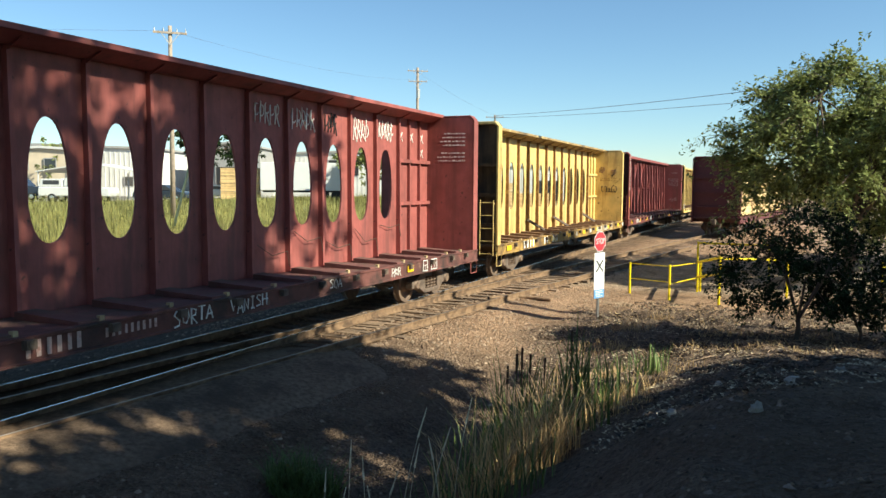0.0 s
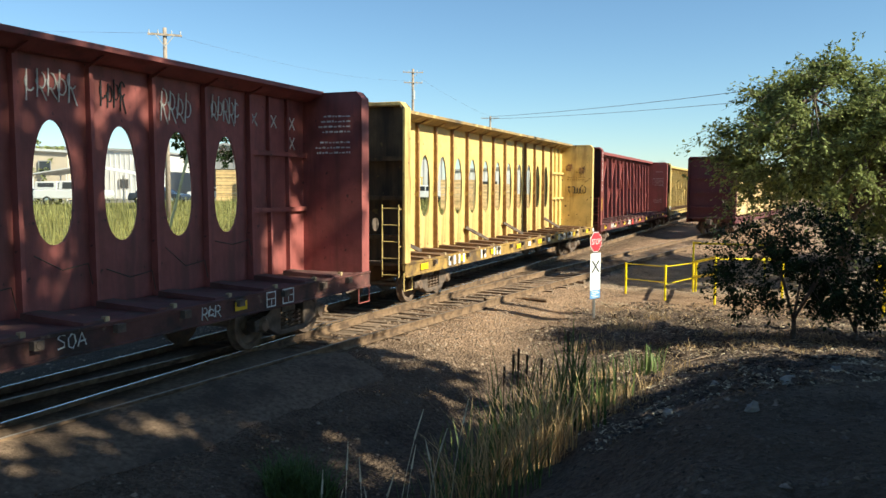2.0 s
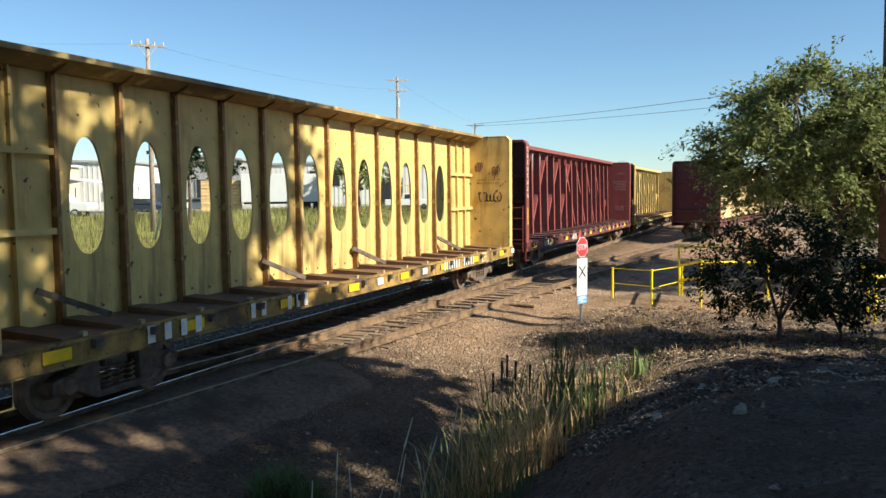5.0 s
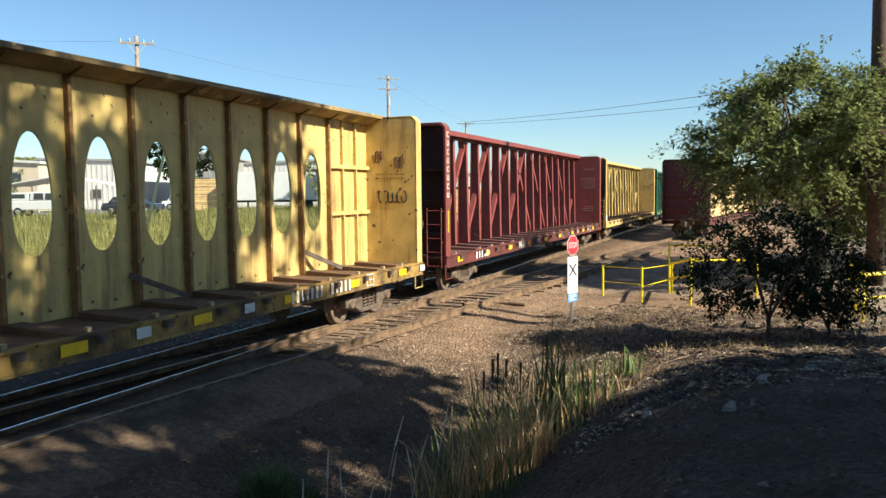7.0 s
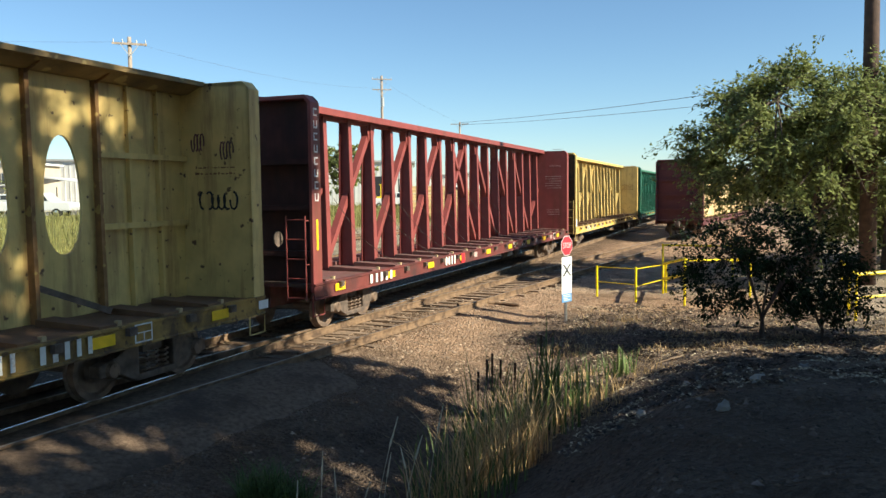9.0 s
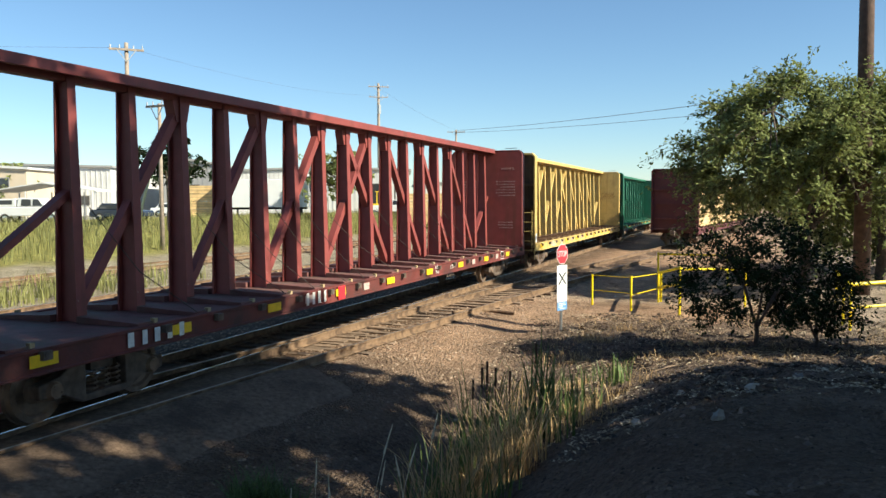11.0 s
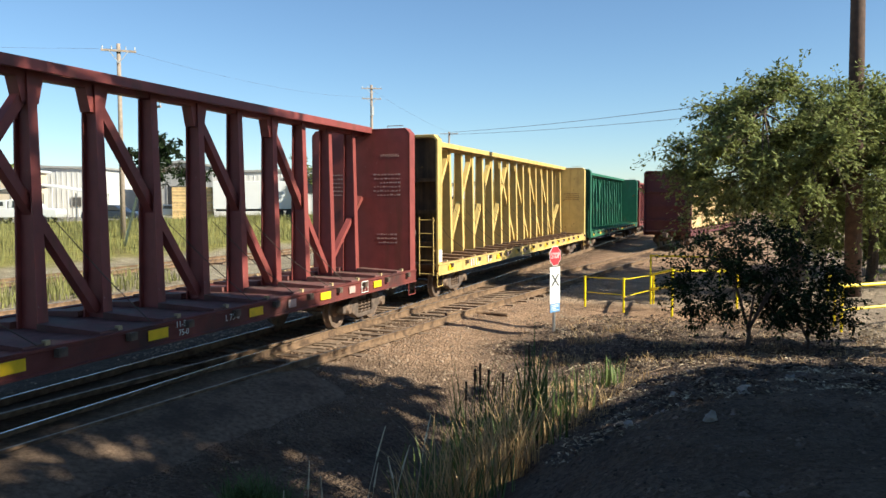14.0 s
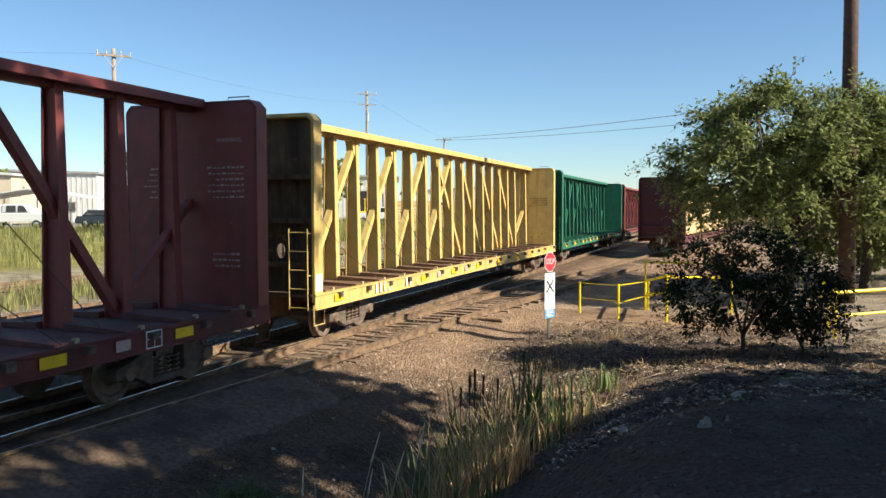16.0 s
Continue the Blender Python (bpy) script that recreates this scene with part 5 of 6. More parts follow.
def stones(name, label, category, spots, mat, rnd, flat=0.6):
    v, f = [], []
    for x, y, r in spots:
        g = ground_z(x, y)
        k = len(v)
        a0 = rnd.uniform(0, 6.28)
        for i in range(5):
            a = a0 + i * 1.2566
            q = r * rnd.uniform(0.7, 1.2)
            v.append((x + q * math.cos(a), y + q * math.sin(a), g - 0.01 + r * flat * rnd.uniform(0.0, 0.35)))
        v.append((x + rnd.uniform(-.3, .3) * r, y + rnd.uniform(-.3, .3) * r, g + r * flat * rnd.uniform(0.7, 1.2)))
        f += [(k + i, k + (i + 1) % 5, k + 5) for i in range(5)]
    sh = Shape()
    sh.v, sh.f = v, f
    return tagged(part(name, sh, mat), label, category, kind="stuff")


spots = []
for _ in range(16000):
    s_ = 5 + 30 * rnd.random() ** 1.4
    l_ = rnd.uniform(-2.5, 5.0)
    if s_ < 12.5 and rnd.random() < 0.8:
        continue
    p = at(s_, l_)
    spots.append((p.x, p.y, rnd.choice((0.015, 0.02, 0.028, 0.04)) * rnd.uniform(0.7, 1.3)))
stones("ballast", "loose brown and grey ballast stones round the ties", "gravel", spots, M_GRAVEL, rnd)
spots = [(x_, y_, rnd.uniform(0.012, 0.055 if y_ > 10.5 else 0.026)) for x_, y_ in ((rnd.uniform(1.2, 11), rnd.uniform(4.5, 20)) for _ in range(24000)) if plan(x_, y_)[1] > 4.6]
stones("mulch", "dark bark chips and clods on the bank", "mulch", spots, material("bark_chip", (0.13, 0.09, 0.064), 0.95, grain=(9, 0.3), piece=0.7), rnd, 0.35)
spots = [(x_, y_, rnd.uniform(0.012, 0.045)) for x_, y_ in ((rnd.uniform(1.0, 9), rnd.uniform(4.5, 13)) for _ in range(900)) if plan(x_, y_)[1] > 5.6 and noise.noise((x_, y_, 9)) > -0.1]
stones("clods", "crumbly grey-brown clods of earth on the bank", "clods", spots, material("crumbly_clod", (0.17, 0.125, 0.10), 0.95, grain=(14, 0.4), piece=0.45, bump=0.8, bump_scale=60), rnd, 0.5)
blades("bank_grass", "sparse dry tufts on the dark bank", "grass", clump(2.6, 10.8, 0.5, 0.4, 130, 0.1, 0.4) + clump(3.4, 11.6, 0.6, 0.4, 110, 0.08, 0.3) + clump(5.6, 12.6, 0.9, 0.5, 120, 0.06, 0.22) + clump(2.3, 9.6, 0.4, 0.5, 90, 0.1, 0.35), M_DRY, rnd, 0.006, 0.9, 3)
for x_, y_, r_ in ((3.25, 7.2, 0.08), (2.6, 6.4, 0.06), (4.6, 9.0, 0.07), (3.0, 8.4, 0.05), (5.2, 8.0, 0.06), (2.2, 7.4, 0.05)):
    s = Shape()
    n, m = 9, 5
    pts = []
    for j in range(m + 1):
        for i in range(n):
            a, b = 6.283 * i / n, math.pi * (j / m - 0.5)
            d = Vector((math.cos(a) * math.cos(b), math.sin(a) * math.cos(b), math.sin(b)))
            pts.append(d * r_ * (1 + 0.5 * noise.noise(d * 1.7 + Vector((x_, y_, 0)))))
    s.add(pts, [(j * n + i, j * n + (i + 1) % n, (j + 1) * n + (i + 1) % n, (j + 1) * n + i) for j in range(m) for i in range(n)])
    o = part("rock", s, M_ROCK)
    o.matrix_basis = pose(x_, y_, ground_z(x_, y_) + r_ * 0.3)
    tagged(o, "rough grey rock half sunk in the bank", "rock", "rocks on the bank")


# ---- stopped cars on the siding ----
sl = siding_l(50.2)
sp = at(50.2, sl)
srz = TRACK_RZ - math.degrees(math.atan(0.115))
# red paint darkened to give the standing car its tree shade
M_RED3 = material("shade_darkened_red_paint", (0.10, 0.024, 0.026), 0.6, grain=(3.0, 0.14), stain=(RUST, 2.0, 0.56, 0.5), streak=True)
st1, _ = truss_car("lumber_car", "red rail car standing loaded on the siding, paint darkened for shade", 22.9, M_RED3, M_DECK_R)
st1["group"] = "standing rail cars"
st1.matrix_basis = pose(sp.x, sp.y, 0, 0, 0, srz)
del SPINNING[-4:]
bundle = Shape()
for i in range(6):
    for j in range(9):
        bundle.box(0, 3.9, -0.56 + 0.187 * i, -0.38 + 0.187 * i, 0.085 * j, 0.085 * j + 0.08)
bundle.box(0.6, 0.64, -0.57, 0.57, -0.01, 0.775)
bundle.box(3.2, 3.24, -0.57, 0.57, -0.01, 0.775)
BUN = bundle.mesh("lumber_pack", M_LUMBER)
b0 = st1.matrix_basis
for i in range(5):
    for j in range(4):
        o = new("lumber_pack", BUN)
        o.matrix_basis = b0 @ pose(0.75 + 4.2 * i, -0.80, 1.22 + 0.84 * j)
        tagged(o, "bundle of pale sawn lumber strapped on the rail car", "lumber", "lumber bundles")

# ---- car park and buildings beyond the field ----
def building(label, x0, x1, y, depth, top, mat, roofmat, openings=(), slope=0.0, ribs=True, rz=0.0):
    z0 = min(ground_z(x0, y), ground_z(x1, y)) - 0.3
    root = tagged(new("industrial_building"), label, "building")
    root.matrix_basis = pose(x0, y, z0, 0, 0, rz)
    w, h = x1 - x0, top - z0
    s = Shape()
    s.prism_y([(0, 0), (w, 0), (w, h - slope), (w * 0.5, h), (0, h - slope)], 0, depth)
    part("wall", s, mat, root)
    if ribs:
        r = Shape()
        k = 0.0
        while k < w:
            r.box(k, k + 0.12, -0.05, 0, 0, h - slope - 0.15)
            k += 0.6
        part("cladding_rib", r, mat, root)
    rf = Shape()
    rf.prism_y([(-0.3, h - slope - 0.12), (w * 0.5, h - 0.02), (w + 0.3, h - slope - 0.12), (w + 0.3, h - slope + 0.12), (w * 0.5, h + 0.25), (-0.3, h - slope + 0.12)], -0.3, depth + 0.3)
    part("roof", rf, roofmat, root)
    for a, b, c, d, m_, nm in openings:
        o = Shape()
        o.box(a, b, -0.12, -0.055, c, d)
        win = part(nm, o, m_, root)
        fr = Shape()
        for q in ((a - 0.08, a, c, d), (b, b + 0.08, c, d), (a - 0.08, b + 0.08, d, d + 0.1)):
            fr.box(q[0], q[1], -0.16, -0.055, q[2], q[3])
        part("frame", fr, M_WALLG, win)
    return root


building("long white metal-clad warehouse beyond the car park", -62, -34.5, 95, 25, 7.3, M_WALLW, M_WALLG, [(6, 8, 0.4, 3.0, M_DARKGLASS, "window"), (18, 21, 0.4, 3.6, M_WALLT, "door"), (24, 25, 1.6, 2.6, M_DARKGLASS, "window")], 0.25)
building("tan stucco office block beyond the car park", -47, -40, 86, 7, 6.6, M_WALLT, M_WALLW, [(1, 2.2, 3.2, 4.4, M_DARKGLASS, "window"), (4, 5.2, 3.2, 4.4, M_DARKGLASS, "window")], 0.1, False)
canopy = tagged(new("canopy_tent"), "white canopy roof on posts beside the warehouse", "canopy")
canopy.matrix_basis = pose(-39.0, 76, ground_z(-39, 76))
s = Shape()
s.prism_y([(0, 2.5), (5, 3.3), (10, 2.5), (10, 2.6), (5, 3.42), (0, 2.6)], 0, 6)
part("roof", s, M_WALLW, canopy)
for px_ in (0.2, 3.4, 6.6, 9.8):
    for py_ in (0.2, 5.8):
        s = Shape()
        s.box(px_ - 0.05, px_ + 0.05, py_ - 0.05, py_ + 0.05, -0.2, 2.55)
        part("post", s, M_WALLW, canopy)
building("grey metal shed beyond the field", -30.5, -23.0, 100, 18, 8.0, M_WALLG, M_WALLG, [(2, 5, 0.4, 4.0, M_BLACK, "door")], 0.5)
building("long white shed with a dark doorway", -23.0, 0.5, 108, 18, 7.4, M_WALLW, M_WALLG, [(7.5, 11.5, 3.2, 5.2, M_BLACK, "door"), (17, 20, 0.4, 4.2, M_BLACK, "door")], 0.3)
building("low white shed far down the yard", 1.5, 26, 130, 20, 6.2, M_WALLW, M_WALLG, [(4, 8, 0.4, 4.2, M_BLACK, "door"), (14, 18, 0.4, 4.2, M_BLACK, "door")], 0.6)
building("pale warehouse at the far side of the car park", -100, -64, 100, 25, 7.8, M_WALLW, M_WALLG, [(26, 30, 0.4, 4.0, M_DARKGLASS, "window")], 0.3)


def box_trailer():
    x, y = -18.4, 80.0
    z0 = ground_z(x, y)
    root = tagged(new("semi_trailer"), "white box semi-trailer parked beyond the grass", "trailer")
    root.matrix_basis = pose(x, y, z0, 0, 0, 3)
    s = Shape()
    s.box(0, 8.6, 0, 2.5, 0.95, 3.75)
    part("box", s, M_CARW, root, bevel=0.04)
    f = Shape()
    f.box(0.2, 8.4, 0.3, 2.2, 0.75, 0.94)
    f.box(1.5, 1.65, 0.3, 0.5, 0, 0.75)
    part("frame", f, M_BLACK, root)
    for xx in (6.4, 7.6):
        w = Shape()
        w.lathe_y([(0.0, 0.0), (0.0, 0.3), (0.02, 0.5), (0.3, 0.5), (0.32, 0.0)], xx, 0.5, 20)
        part("wheel", w, M_TYRE, root)


box_trailer()


def pickup(x, y, rz, paint, label, canopy=True, name="pickup_truck", sedan=False):
    z0 = ground_z(x, y)
    root = tagged(new(name), label, "pickup truck" if not sedan else "car", "parked vehicles")
    root.matrix_basis = pose(x, y, z0, 0, 0, rz)
    b = Shape()
    if sedan:
        b.prism_y([(0, 0.35), (4.6, 0.35), (4.65, 0.7), (4.5, 0.85), (3.4, 0.95), (0.1, 0.95), (-0.05, 0.6)], 0.0, 1.75)
        c = [(0.5, 0.95), (3.5, 0.95), (2.75, 1.42), (1.0, 1.45)]
    else:
        b.prism_y([(0, 0.5), (5.5, 0.5), (5.6, 0.8), (5.5, 1.15), (4.1, 1.22), (0, 1.2), (-0.05, 0.8)], 0.0, 1.9)
        c = [(1.9, 1.22), (4.2, 1.22), (3.5, 1.88), (2.0, 1.9)]
    part("body", b, paint, root, bevel=0.06)
    cab = Shape()
    cab.prism_y(c, 0.08, 1.67 if sedan else 1.82)
    part("cab", cab, paint, root, bevel=0.06)
    g = Shape()
    xs = (c[0][0] + 0.35, c[1][0] - 0.35)
    mid = (xs[0] + xs[1]) / 2
    zt, zb = c[2][1] - 0.1, c[0][1] + 0.06
    for a, q in ((xs[0], mid - 0.06), (mid + 0.06, xs[1])):
        g.prism_y([(a, zb), (q, zb), (q - (0.3 if q > mid + 0.1 else 0), zt), (a + 0.05, zt)], 0.06, 0.079)
    part("window", g, M_DARKGLASS, root)
    if canopy and not sedan:
        k = Shape()
        k.prism_y([(0.02, 1.21), (1.85, 1.21), (1.85, 1.85), (0.15, 1.82)], 0.06, 1.84)
        cn = part("canopy", k, paint, root, "white bed canopy", bevel=0.04)
        g2 = Shape()
        g2.box(0.35, 1.6, 0.045, 0.058, 1.4, 1.72)
        part("canopy_window", g2, M_DARKGLASS, cn)
    for xx in ((0.85, 3.75) if sedan else (1.05, 4.5)):
        for yy in (0.0, 1.5 if sedan else 1.64):
            w = Shape()
            w.lathe_y([(yy, 0.0), (yy - 0.02, 0.2), (yy - 0.02, 0.3), (yy + 0.02, 0.36), (yy + 0.22, 0.36), (yy + 0.24, 0.0)], xx, 0.36, 20)
            wh = part("wheel", w, M_TYRE, root)
            h = Shape()
            h.lathe_y([(yy - 0.035, 0.0), (yy - 0.03, 0.19), (yy - 0.015, 0.2)], xx, 0.36, 16)
            part("hubcap", h, M_CHROME, wh)


pickup(-31.6, 62, 0, M_CARW, "white pickup truck with a bed canopy in the car park")
pickup(-37.6, 63.5, 4, M_CARD, "dark blue pickup truck in the car park", False)
pickup(-25.4, 65, -8, M_CARD, "dark blue sedan in the car park", False, "parked_car", True)
pickup(-26.0, 82, 5, M_CARW, "white sedan parked by the sheds", False, "parked_car", True)
pickup(-52.0, 78, 0, M_CARW, "white pickup truck in the car park", False)
pickup(-4.6, 92, 0, M_CARW, "white pickup truck before the far shed", False)

for k, (x_, y_, n_) in enumerate(((-22.8, 82, 4), (3.5, 80, 4), (7.0, 82, 3), (0.2, 84, 4))):
    for j in range(n_):
        o = new("lumber_pack", BUN)
        o.matrix_basis = pose(x_, y_, ground_z(x_, y_) + 0.02 + 0.80 * j)
        tagged(o, "bundle of brown sawn lumber stacked in the yard", "lumber", "yard lumber stacks")


def forklift(x, y):
    root = tagged(new("forklift"), "yellow yard forklift parked before the shed", "forklift")
    root.matrix_basis = pose(x, y, ground_z(x, y))
    b = Shape()
    b.box(0, 2.6, 0, 1.4, 0.5, 1.3)
    part("body", b, M_MACHINE, root, bevel=0.05)
    c = Shape()
    for a in (0.5, 1.9):
        for q in (0.05, 1.3):
            c.box(a, a + 0.1, q, q + 0.1, 1.3, 2.7)
    c.box(0.4, 2.1, 0, 1.4, 2.7, 2.8)
    part("cage", c, M_MACHINE, root)
    m_ = Shape()
    m_.box(2.65, 2.8, 0.2, 0.35, 0.1, 3.4)
    m_.box(2.65, 2.8, 1.05, 1.2, 0.1, 3.4)
    part("mast", m_, M_BLACK, root)
    for xx in (0.5, 2.1):
        w = Shape()
        w.lathe_y([(-0.05, 0.0), (-0.05, 0.4), (0.25, 0.4), (0.25, 0.0)], xx, 0.4, 18)
        part("wheel", w, M_TYRE, root)


forklift(-4.0, 96.0)

# ---- writing and scrawls on the cars ----
WY = -0.026
scrawl(r1, L_OP - 7.75, 4.2, 0.8, 0.4, WY - 0.01, M_WHITE, 3, 5)
scrawl(r1, L_OP - 6.5, 4.2, 0.85, 0.42, WY - 0.01, M_WHITE, 8, 5)
scrawl(r1, L_OP - 5.42, 4.18, 0.5, 0.42, WY - 0.01, M_BLACK, 9, 4)
scrawl(r1, L_OP - 4.09, 4.13, 0.75, 0.5, WY - 0.01, M_WHITE, 12, 4)
scrawl(r1, L_OP - 2.82, 4.18, 0.8, 0.46, WY - 0.01, M_WHITE, 15, 5)
for k, (dx, zz) in enumerate(((1.98, 4.1), (1.35, 4.1), (0.72, 4.1), (0.72, 3.7))):
    s = Shape()
    s.beam((L_OP - dx - 0.09, WY - 0.004, zz - 0.12), (L_OP - dx + 0.09, WY - 0.004, zz + 0.12), 0.02, 0.016)
    s.beam((L_OP - dx + 0.09, WY - 0.007, zz - 0.12), (L_OP - dx - 0.09, WY - 0.007, zz + 0.12), 0.02, 0.016)
    part("chalk_cross", s, M_WHITE, r1)
texts_on_bulkhead(r1, L_OP - 0.303, -1.15, 4.25, 0.75, 4, M_WHITE, 2)
texts_on_bulkhead(r1, L_OP - 0.303, -1.15, 3.72, 0.9, 3, M_WHITE, 6)
ZB = 1.08 - 0.13
SY = -1.42 - 0.016
bars(r1, L_OP - 13.85, 0.85, ZB - 0.01, 0.2, M_FADED, 6, y=SY)
sprayed_word(r1, "SORTA", L_OP - 11.9, 0.85, ZB - 0.01, 0.22, SY, M_WHITE, 21)
sprayed_word(r1, "VANISH", L_OP - 10.65, 0.95, ZB - 0.01, 0.2, SY, M_WHITE, 22, 0.012)
sprayed_word(r1, "SOA", L_OP - 7.75, 0.45, ZB + 0.02, 0.16, SY, M_WHITE, 24, 0.010)
scrawl(r1, L_OP - 5.0, ZB, 0.45, 0.18, SY, M_WHITE, 24, 3, 0.010)
bars(r1, L_OP - 12.65, 0.95, ZB, 0.12, M_FADED, 9, y=SY)
def data_panel(car, x, w=0.34, h=0.26):
    s = Shape()
    for a, b, c, d in ((-w / 2, w / 2, -h / 2, -h / 2 + 0.02), (-w / 2, w / 2, h / 2 - 0.02, h / 2), (-w / 2, -w / 2 + 0.02, -h / 2, h / 2), (w / 2 - 0.02, w / 2, -h / 2, h / 2), (-w / 2, w / 2, 0, 0.015), (0, 0.015, -h / 2, 0)):
        s.box(x + a, x + b, SY - 0.022, SY - 0.018, ZB + c, ZB + d)
    part("data_panel", s, M_WHITE, car, "white outlined data panel")


data_panel(r1, L_OP - 3.0)
data_panel(r1, L_OP - 3.5, 0.26)
plates(r1, [(L_OP - 4.3, 0.3, -0.13, 0.14, M_REFL, "reflector")], 1.42, 1.08)
for car, L, step in ((y1, L_OP, 2.46), (r2, L_R2, 2.5), (y2, L_Y2, 2.5), (gr, L_G, 2.5)):
    x = 1.0
    while x < L - 0.5:
        plates(car, [(x, 0.42, -0.13, 0.15, M_REFL, "reflector")], 1.42, 1.08)
        if int(x) % 2 == 0:
            plates(car, [(x + 1.2, 0.28, -0.13, 0.15, M_FADED if car is not y1 else M_WHITE, "stencil_patch")], 1.42, 1.08)
        x += step
bars(y1, 3.1, 1.3, ZB, 0.24, M_WHITE, 4, y=SY - 0.02)
bars(y1, 5.1, 0.6, ZB, 0.24, M_WHITE, 2, y=SY - 0.02)
bars(y1, 6.3, 0.8, ZB, 0.24, M_WHITE, 3, y=SY - 0.02)
bars(y1, L_OP - 5.6, 1.2, ZB, 0.22, M_WHITE, 7, y=SY - 0.02)
bars(y1, L_OP - 4.3, 0.9, ZB, 0.22, M_WHITE, 5, y=SY - 0.02)
data_panel(y1, L_OP - 3.0)
def scrawl_face(car, x, yc, z, w, h, mat, seed, loops=4, r=0.014):
    rnd_ = random.Random(seed)
    for k in range(loops):
        s = Shape()
        c = yc - w / 2 + w * (k + 0.5) / loops
        a0, turn = rnd_.uniform(0, 6.28), rnd_.choice((-1, 1)) * rnd_.uniform(2.5, 5.4)
        s.tube([(x, c + w / loops * 0.6 * math.cos(a0 + turn * i / 8), z + h * 0.5 * math.sin(a0 + turn * i / 8)) for i in range(9)], r, 4)
        part("graffiti", s, mat, car)


scrawl_face(y1, L_OP - 0.303, -0.75, 2.75, 0.75, 0.3, M_BLACK, 31, 6, 0.02)
scrawl_face(y1, L_OP - 0.303, -0.35, 3.75, 0.25, 0.3, M_DECK_R, 33, 4, 0.016)
scrawl_face(y1, L_OP - 0.303, -0.95, 3.6, 0.25, 0.3, M_DECK_R, 35, 4, 0.016)
texts_on_bulkhead(y1, L_OP - 0.303, -1.1, 3.3, 0.8, 2, M_YELRIB, 8)
lettering("warning_stencil", "WARNING", 0.11, M_FADED, pose(L_R2 - 0.345, -0.85, 4.05, 90, 0, -90), r2)
texts_on_bulkhead(r2, L_R2 - 0.343, -1.15, 3.55, 0.85, 6, M_FADED, 12)
texts_on_bulkhead(r2, L_R2 - 0.343, -1.05, 2.0, 0.6, 3, M_FADED, 13)
texts_on_bulkhead(r2, L_R2 - 0.343, 0.4, 3.55, 0.6, 6, M_FADED, 14)
# upright row of white marks down the near end's flange
s = Shape()
for k in range(8):
    z = 4.35 - 0.235 * k
    s.box(0.10, 0.24, -1.424, -1.4205, z, z + 0.03)
    s.box(0.10, 0.13, -1.424, -1.4205, z, z + 0.15)
    if k % 2:
        s.box(0.21, 0.24, -1.424, -1.4205, z, z + 0.15)
    else:
        s.box(0.10, 0.24, -1.424, -1.4205, z + 0.12, z + 0.15)
part("stencil", s, M_WHITE, r2)
s = Shape()
s.box(0.13, 0.2, -1.426, -1.4205, 1.75, 2.35)
part("reflector", s, M_REFL, r2)
lettering("stencil", "L 75-0", 0.15, M_WHITE, pose(15.3, SY - 0.02, ZB, 90, 0, 0), r2)
lettering("stencil", "75-0", 0.13, M_WHITE, pose(14.06, SY - 0.02, ZB - 0.06, 90, 0, 0), r2)
lettering("stencil", "11-5", 0.13, M_WHITE, pose(14.0, SY - 0.02, ZB + 0.07, 90, 0, 0), r2)
bars(r2, 3.0, 1.3, ZB, 0.2, M_WHITE, 5, y=SY - 0.02)
bars(r2, L_R2 - 15.9, 0.9, ZB, 0.24, M_WHITE, 4, y=SY - 0.02)
s = Shape()
s.box(L_R2 - 15.05, L_R2 - 14.75, SY - 0.03, SY - 0.018, ZB - 0.15, ZB + 0.12)
part("marker_plate", s, M_SIGNRED, r2, "red marker plate")
data_panel(r2, L_R2 - 3.1)
bars(y2, 3.3, 1.0, ZB, 0.22, M_WHITE, 4, y=SY - 0.02)
bars(y2, 4.9, 0.5, ZB, 0.22, M_WHITE, 2, y=SY - 0.02)
s = Shape()
s.box(0.05, 0.30, -1.426, -1.4205, 1.15, 1.5)
part("stencil_patch", s, M_WHITE, y2)
texts_on_bulkhead(y2, L_Y2 - 0.343, -1.1, 3.3, 0.8, 4, M_YELRIB, 18)
for x_, z_ in ((L_OP - 12.4, 0.1), (L_OP - 8.7, 0.12), (L_OP - 3.5, 0.12), (1.9, 0.1)):
    s = Shape()
    s.beam((x_, -0.10, 1.58), (x_ + 0.85, -0.55, 1.16), 0.07, 0.09)
    part("loose_brace", s, M_IRON, y1, "rusty loose brace leaning on the wall")

# ---- ties, nearest the camera ----
TIE = crosstie_mesh(2.6)
SHORT = crosstie_mesh(2.1)
k = 0
for i in range(-14, 190):
    s_ = i * 0.52 + 0.03 * math.sin(i * 12.9)
    p = at(s_, 0)
    o = share("crosstie", TIE, main_track, pose(p.x, p.y, (-0.255 if s_ > 11.5 else -0.285) - 0.01 * math.sin(i * 7.7), 0, 0, TRACK_RZ + 1.5 * math.sin(i * 5.3)))
for i in range(20, 140):
    s_ = i * 0.55 + 0.04 * math.sin(i * 8.9)
    p = at(s_, siding_l(s_) - 0.12 + 0.14 * math.sin(i * 3.7))
    ang = math.degrees(math.atan((siding_l(s_ + 0.5) - siding_l(s_ - 0.5))))
    share("crosstie", SHORT, siding, pose(p.x, p.y, -0.262 - 0.012 * math.sin(i * 6.1), 0, 0, TRACK_RZ - ang + 2 * math.sin(i * 4.3)))
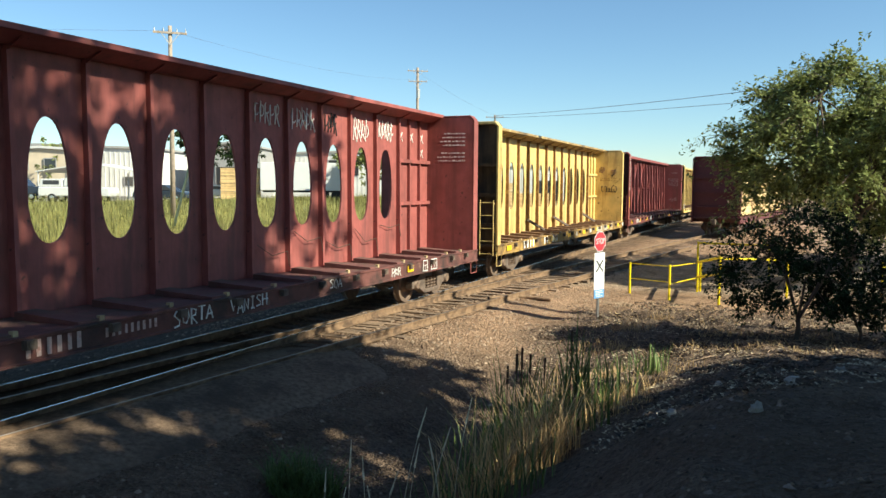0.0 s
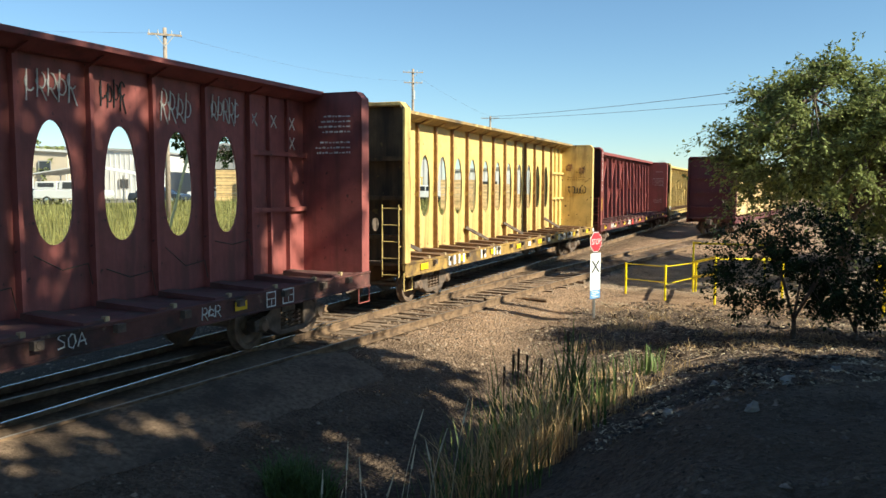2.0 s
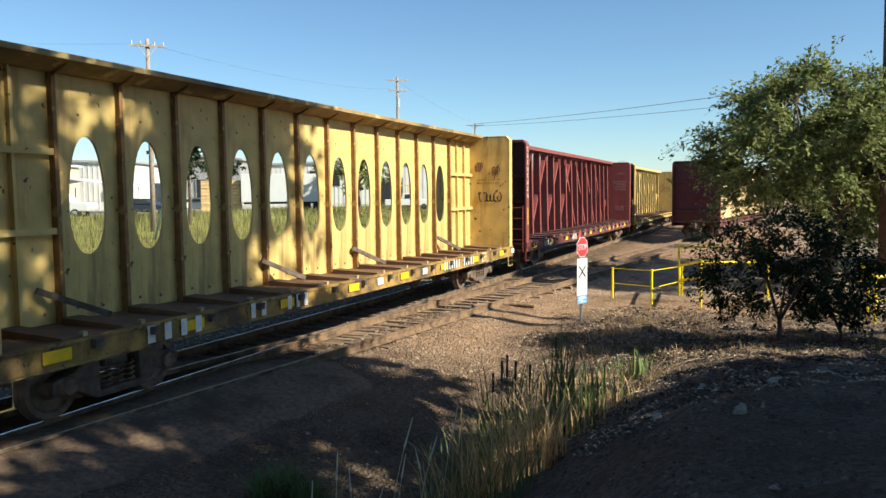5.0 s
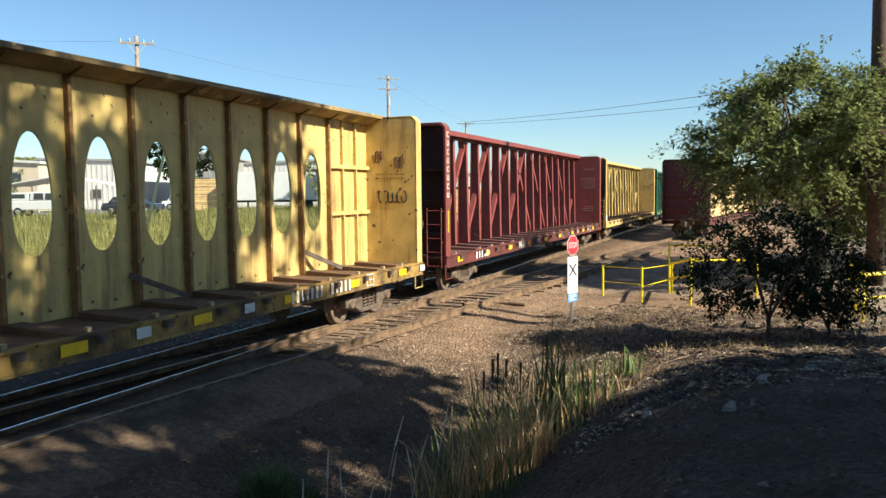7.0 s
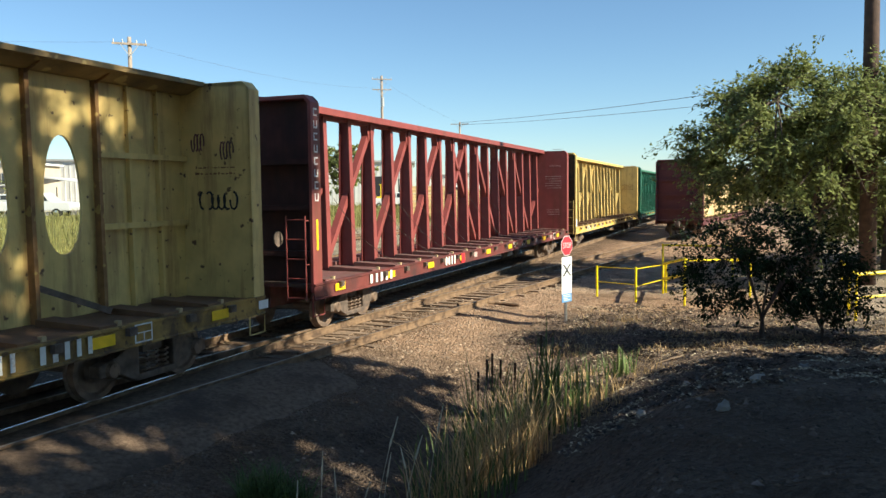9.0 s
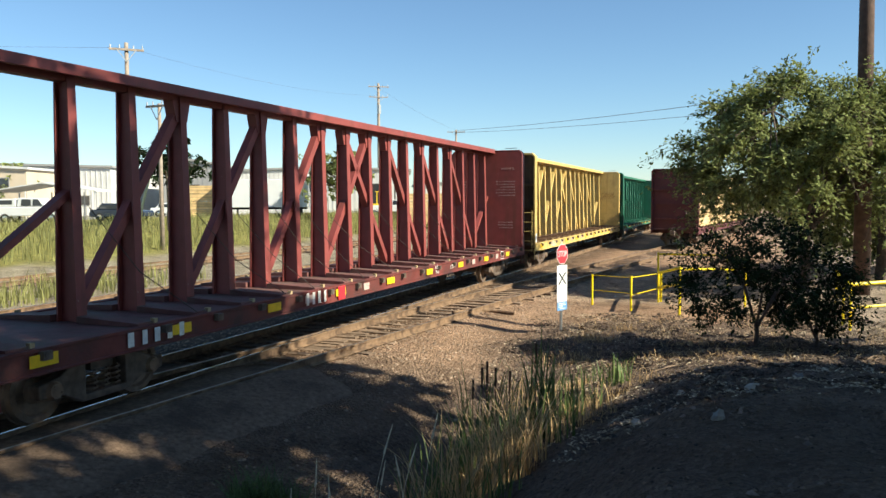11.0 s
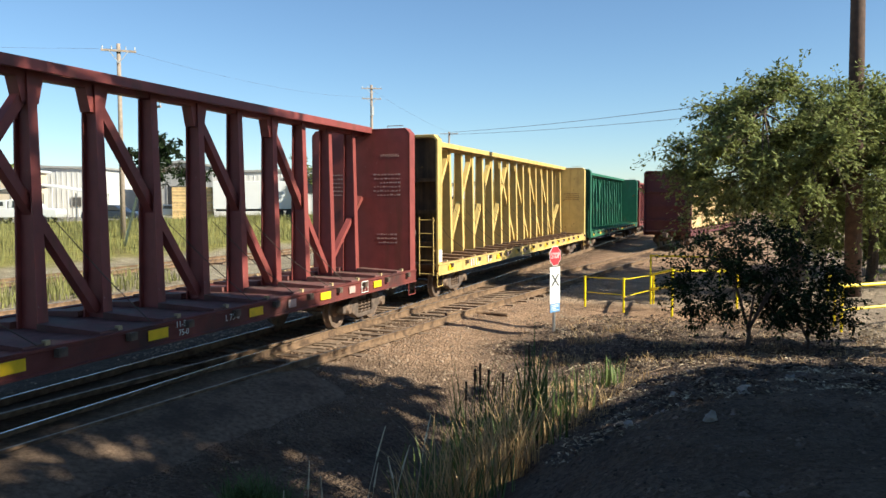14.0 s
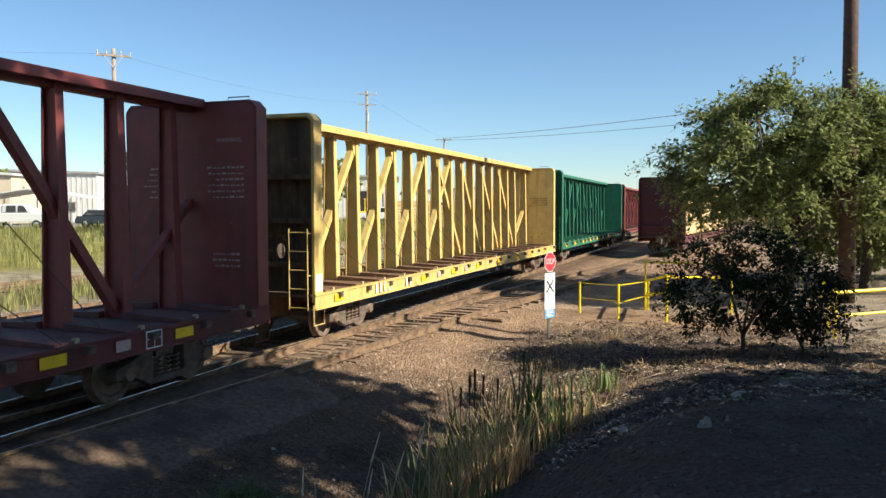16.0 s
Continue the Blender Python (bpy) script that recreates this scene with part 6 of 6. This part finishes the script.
for i in range(60):
    p, q = at(4 + i * 1.0, -8.6), at(9 + i * 1.0, -16.5)
    share("crosstie", TIE, back_track, pose(p.x, p.y, -0.31, 0, 0, TRACK_RZ))
    share("crosstie", TIE, far_track, pose(q.x, q.y, -0.26, 0, 0, TRACK_RZ))
# bent bar lying on the gravel, put in for the pole's curved shadow
s = Shape()
s.tube([at(19.6, 2.1, -0.12), at(20.2, 2.4, -0.12), at(20.4, 2.9, -0.15), at(20.3, 3.6, -0.17)], 0.045, 7)
tagged(part("bent_bar", s, M_RAIL), "bent rusty bar beside the siding, in place of a curved shadow", "switch rod")

# handles on the bulkheads' heads and slack cables on the first car
for car_, L_ in ((r2, L_R2), (y2, L_Y2), (gr, L_G), (r3, L_R2)):
    for y_ in (-0.95, 0.95):
        s = Shape()
        s.tube([(L_ - 0.17, y_ - 0.22, 4.74), (L_ - 0.17, y_ - 0.22, 4.83), (L_ - 0.17, y_ + 0.22, 4.83), (L_ - 0.17, y_ + 0.22, 4.74)], 0.012, 5)
        part("grab_iron", s, M_GALV, car_)
rc = random.Random(77)
for k in range(5):
    x_ = e1 + bay1 * (n1 - k) - 0.1
    s = Shape()
    z_ = rc.uniform(1.5, 2.0)
    s.tube([(x_ - 0.9, -0.06, z_ + rc.uniform(-0.2, 0.3)), (x_ - 0.5, -0.12, z_ - 0.12), (x_ - 0.15, -0.22, z_ - 0.05), (x_ - 0.1, -0.24, z_ - 0.35)], 0.010, 4)
    part("slack_cable", s, M_CABLE, r1)

# packed dirt that fills the track up to the rail heads before the turnout's open ties
M_DIRT = material("packed_dirt", (0.175, 0.118, 0.080), 0.95, grain=(14.0, 0.35), stain=((0.075, 0.054, 0.041), 1.2, 0.47, 0.75), bump=0.9, bump_scale=30, coords="Object", spec=0.1)


def dirt_strip(edges, label):
    """A strip of dirt along the track; edges(s) gives its cross-section from the far to the near side."""
    s = Shape()
    rows = [-8 + 0.4 * k for k in range(53)]
    n = len(edges(0))
    v = []
    for q in rows:
        for i, (l, z) in enumerate(edges(q)):
            p = at(q, l + 0.02 * math.sin(q * 3.1 + i), z + 0.012 * noise.noise((q * 1.7, l * 2, 4)) - 0.16 * sm(11.2, 12.8, q))
            v.append(p)
    s.add(v, [(j * n + i, (j + 1) * n + i, (j + 1) * n + i + 1, j * n + i + 1) for j in range(len(rows) - 1) for i in range(n - 1)])
    o = part("dirt_fill", s, M_DIRT, smooth=True)
    tagged(o, label, "dirt", kind="structure")


dirt_strip(lambda q: [(siding_l(q) + 0.80, -0.045), (siding_l(q) + 1.05, -0.06), (siding_l(q) + 1.4, -0.12), (siding_l(q) + 2.0, -0.27), (siding_l(q) + 2.4, -0.42)], "brown packed dirt banked against the siding's rail")
dirt_strip(lambda q: [(0.80, -0.06), (0.80 + (siding_l(q) - 0.10) * 0.5, -0.05), (max(0.84, siding_l(q) + 0.70), -0.06)], "brown packed dirt between the two near rails")
dirt_strip(lambda q: [(-0.69, -0.10), (0.0, -0.09), (0.68, -0.10)], "dark packed dirt between the main rails")


# seconds and metres that the train has rolled towards the camera
ROLL = [(0.0, -0.00), (0.5, 1.45), (1.0, 2.93), (1.5, 4.45), (2.0, 6.02), (2.5, 7.64), (3.0, 9.32), (5.5, 18.01), (6.0, 19.75), (6.5, 21.49), (7.0, 23.22), (7.5, 24.93), (8.0, 26.60), (8.5, 28.29), (9.0, 30.02), (11.5, 39.08), (12.0, 40.81), (12.5, 42.51), (13.0, 44.23), (13.5, 45.93), (14.0, 47.64), (14.5, 49.37), (15.0, 51.05), (15.5, 52.73), (16.0, 54.42)]


def rolled(t):
    for (a, p), (b, q) in zip(ROLL, ROLL[1:]):
        if t <= b:
            return p + (q - p) * (t - a) / (b - a)
    return ROLL[-1][1]


def motions():
    for car, s0 in MOVING:
        rows = []
        for t, run in ROLL:
            p = at(s0 - run, 0)
            rows.append((t, pose(p.x, p.y, 0, 0, 0, TRACK_RZ)))
        walk(car, rows)
    steps = [i * 0.15 for i in range(107)] + [16.0]
    for w, x in SPINNING:
        walk(w, [(t, pose(x, 0, 0.425, 0, -math.degrees(rolled(t) / 0.425), 0)) for t in steps])


motions()
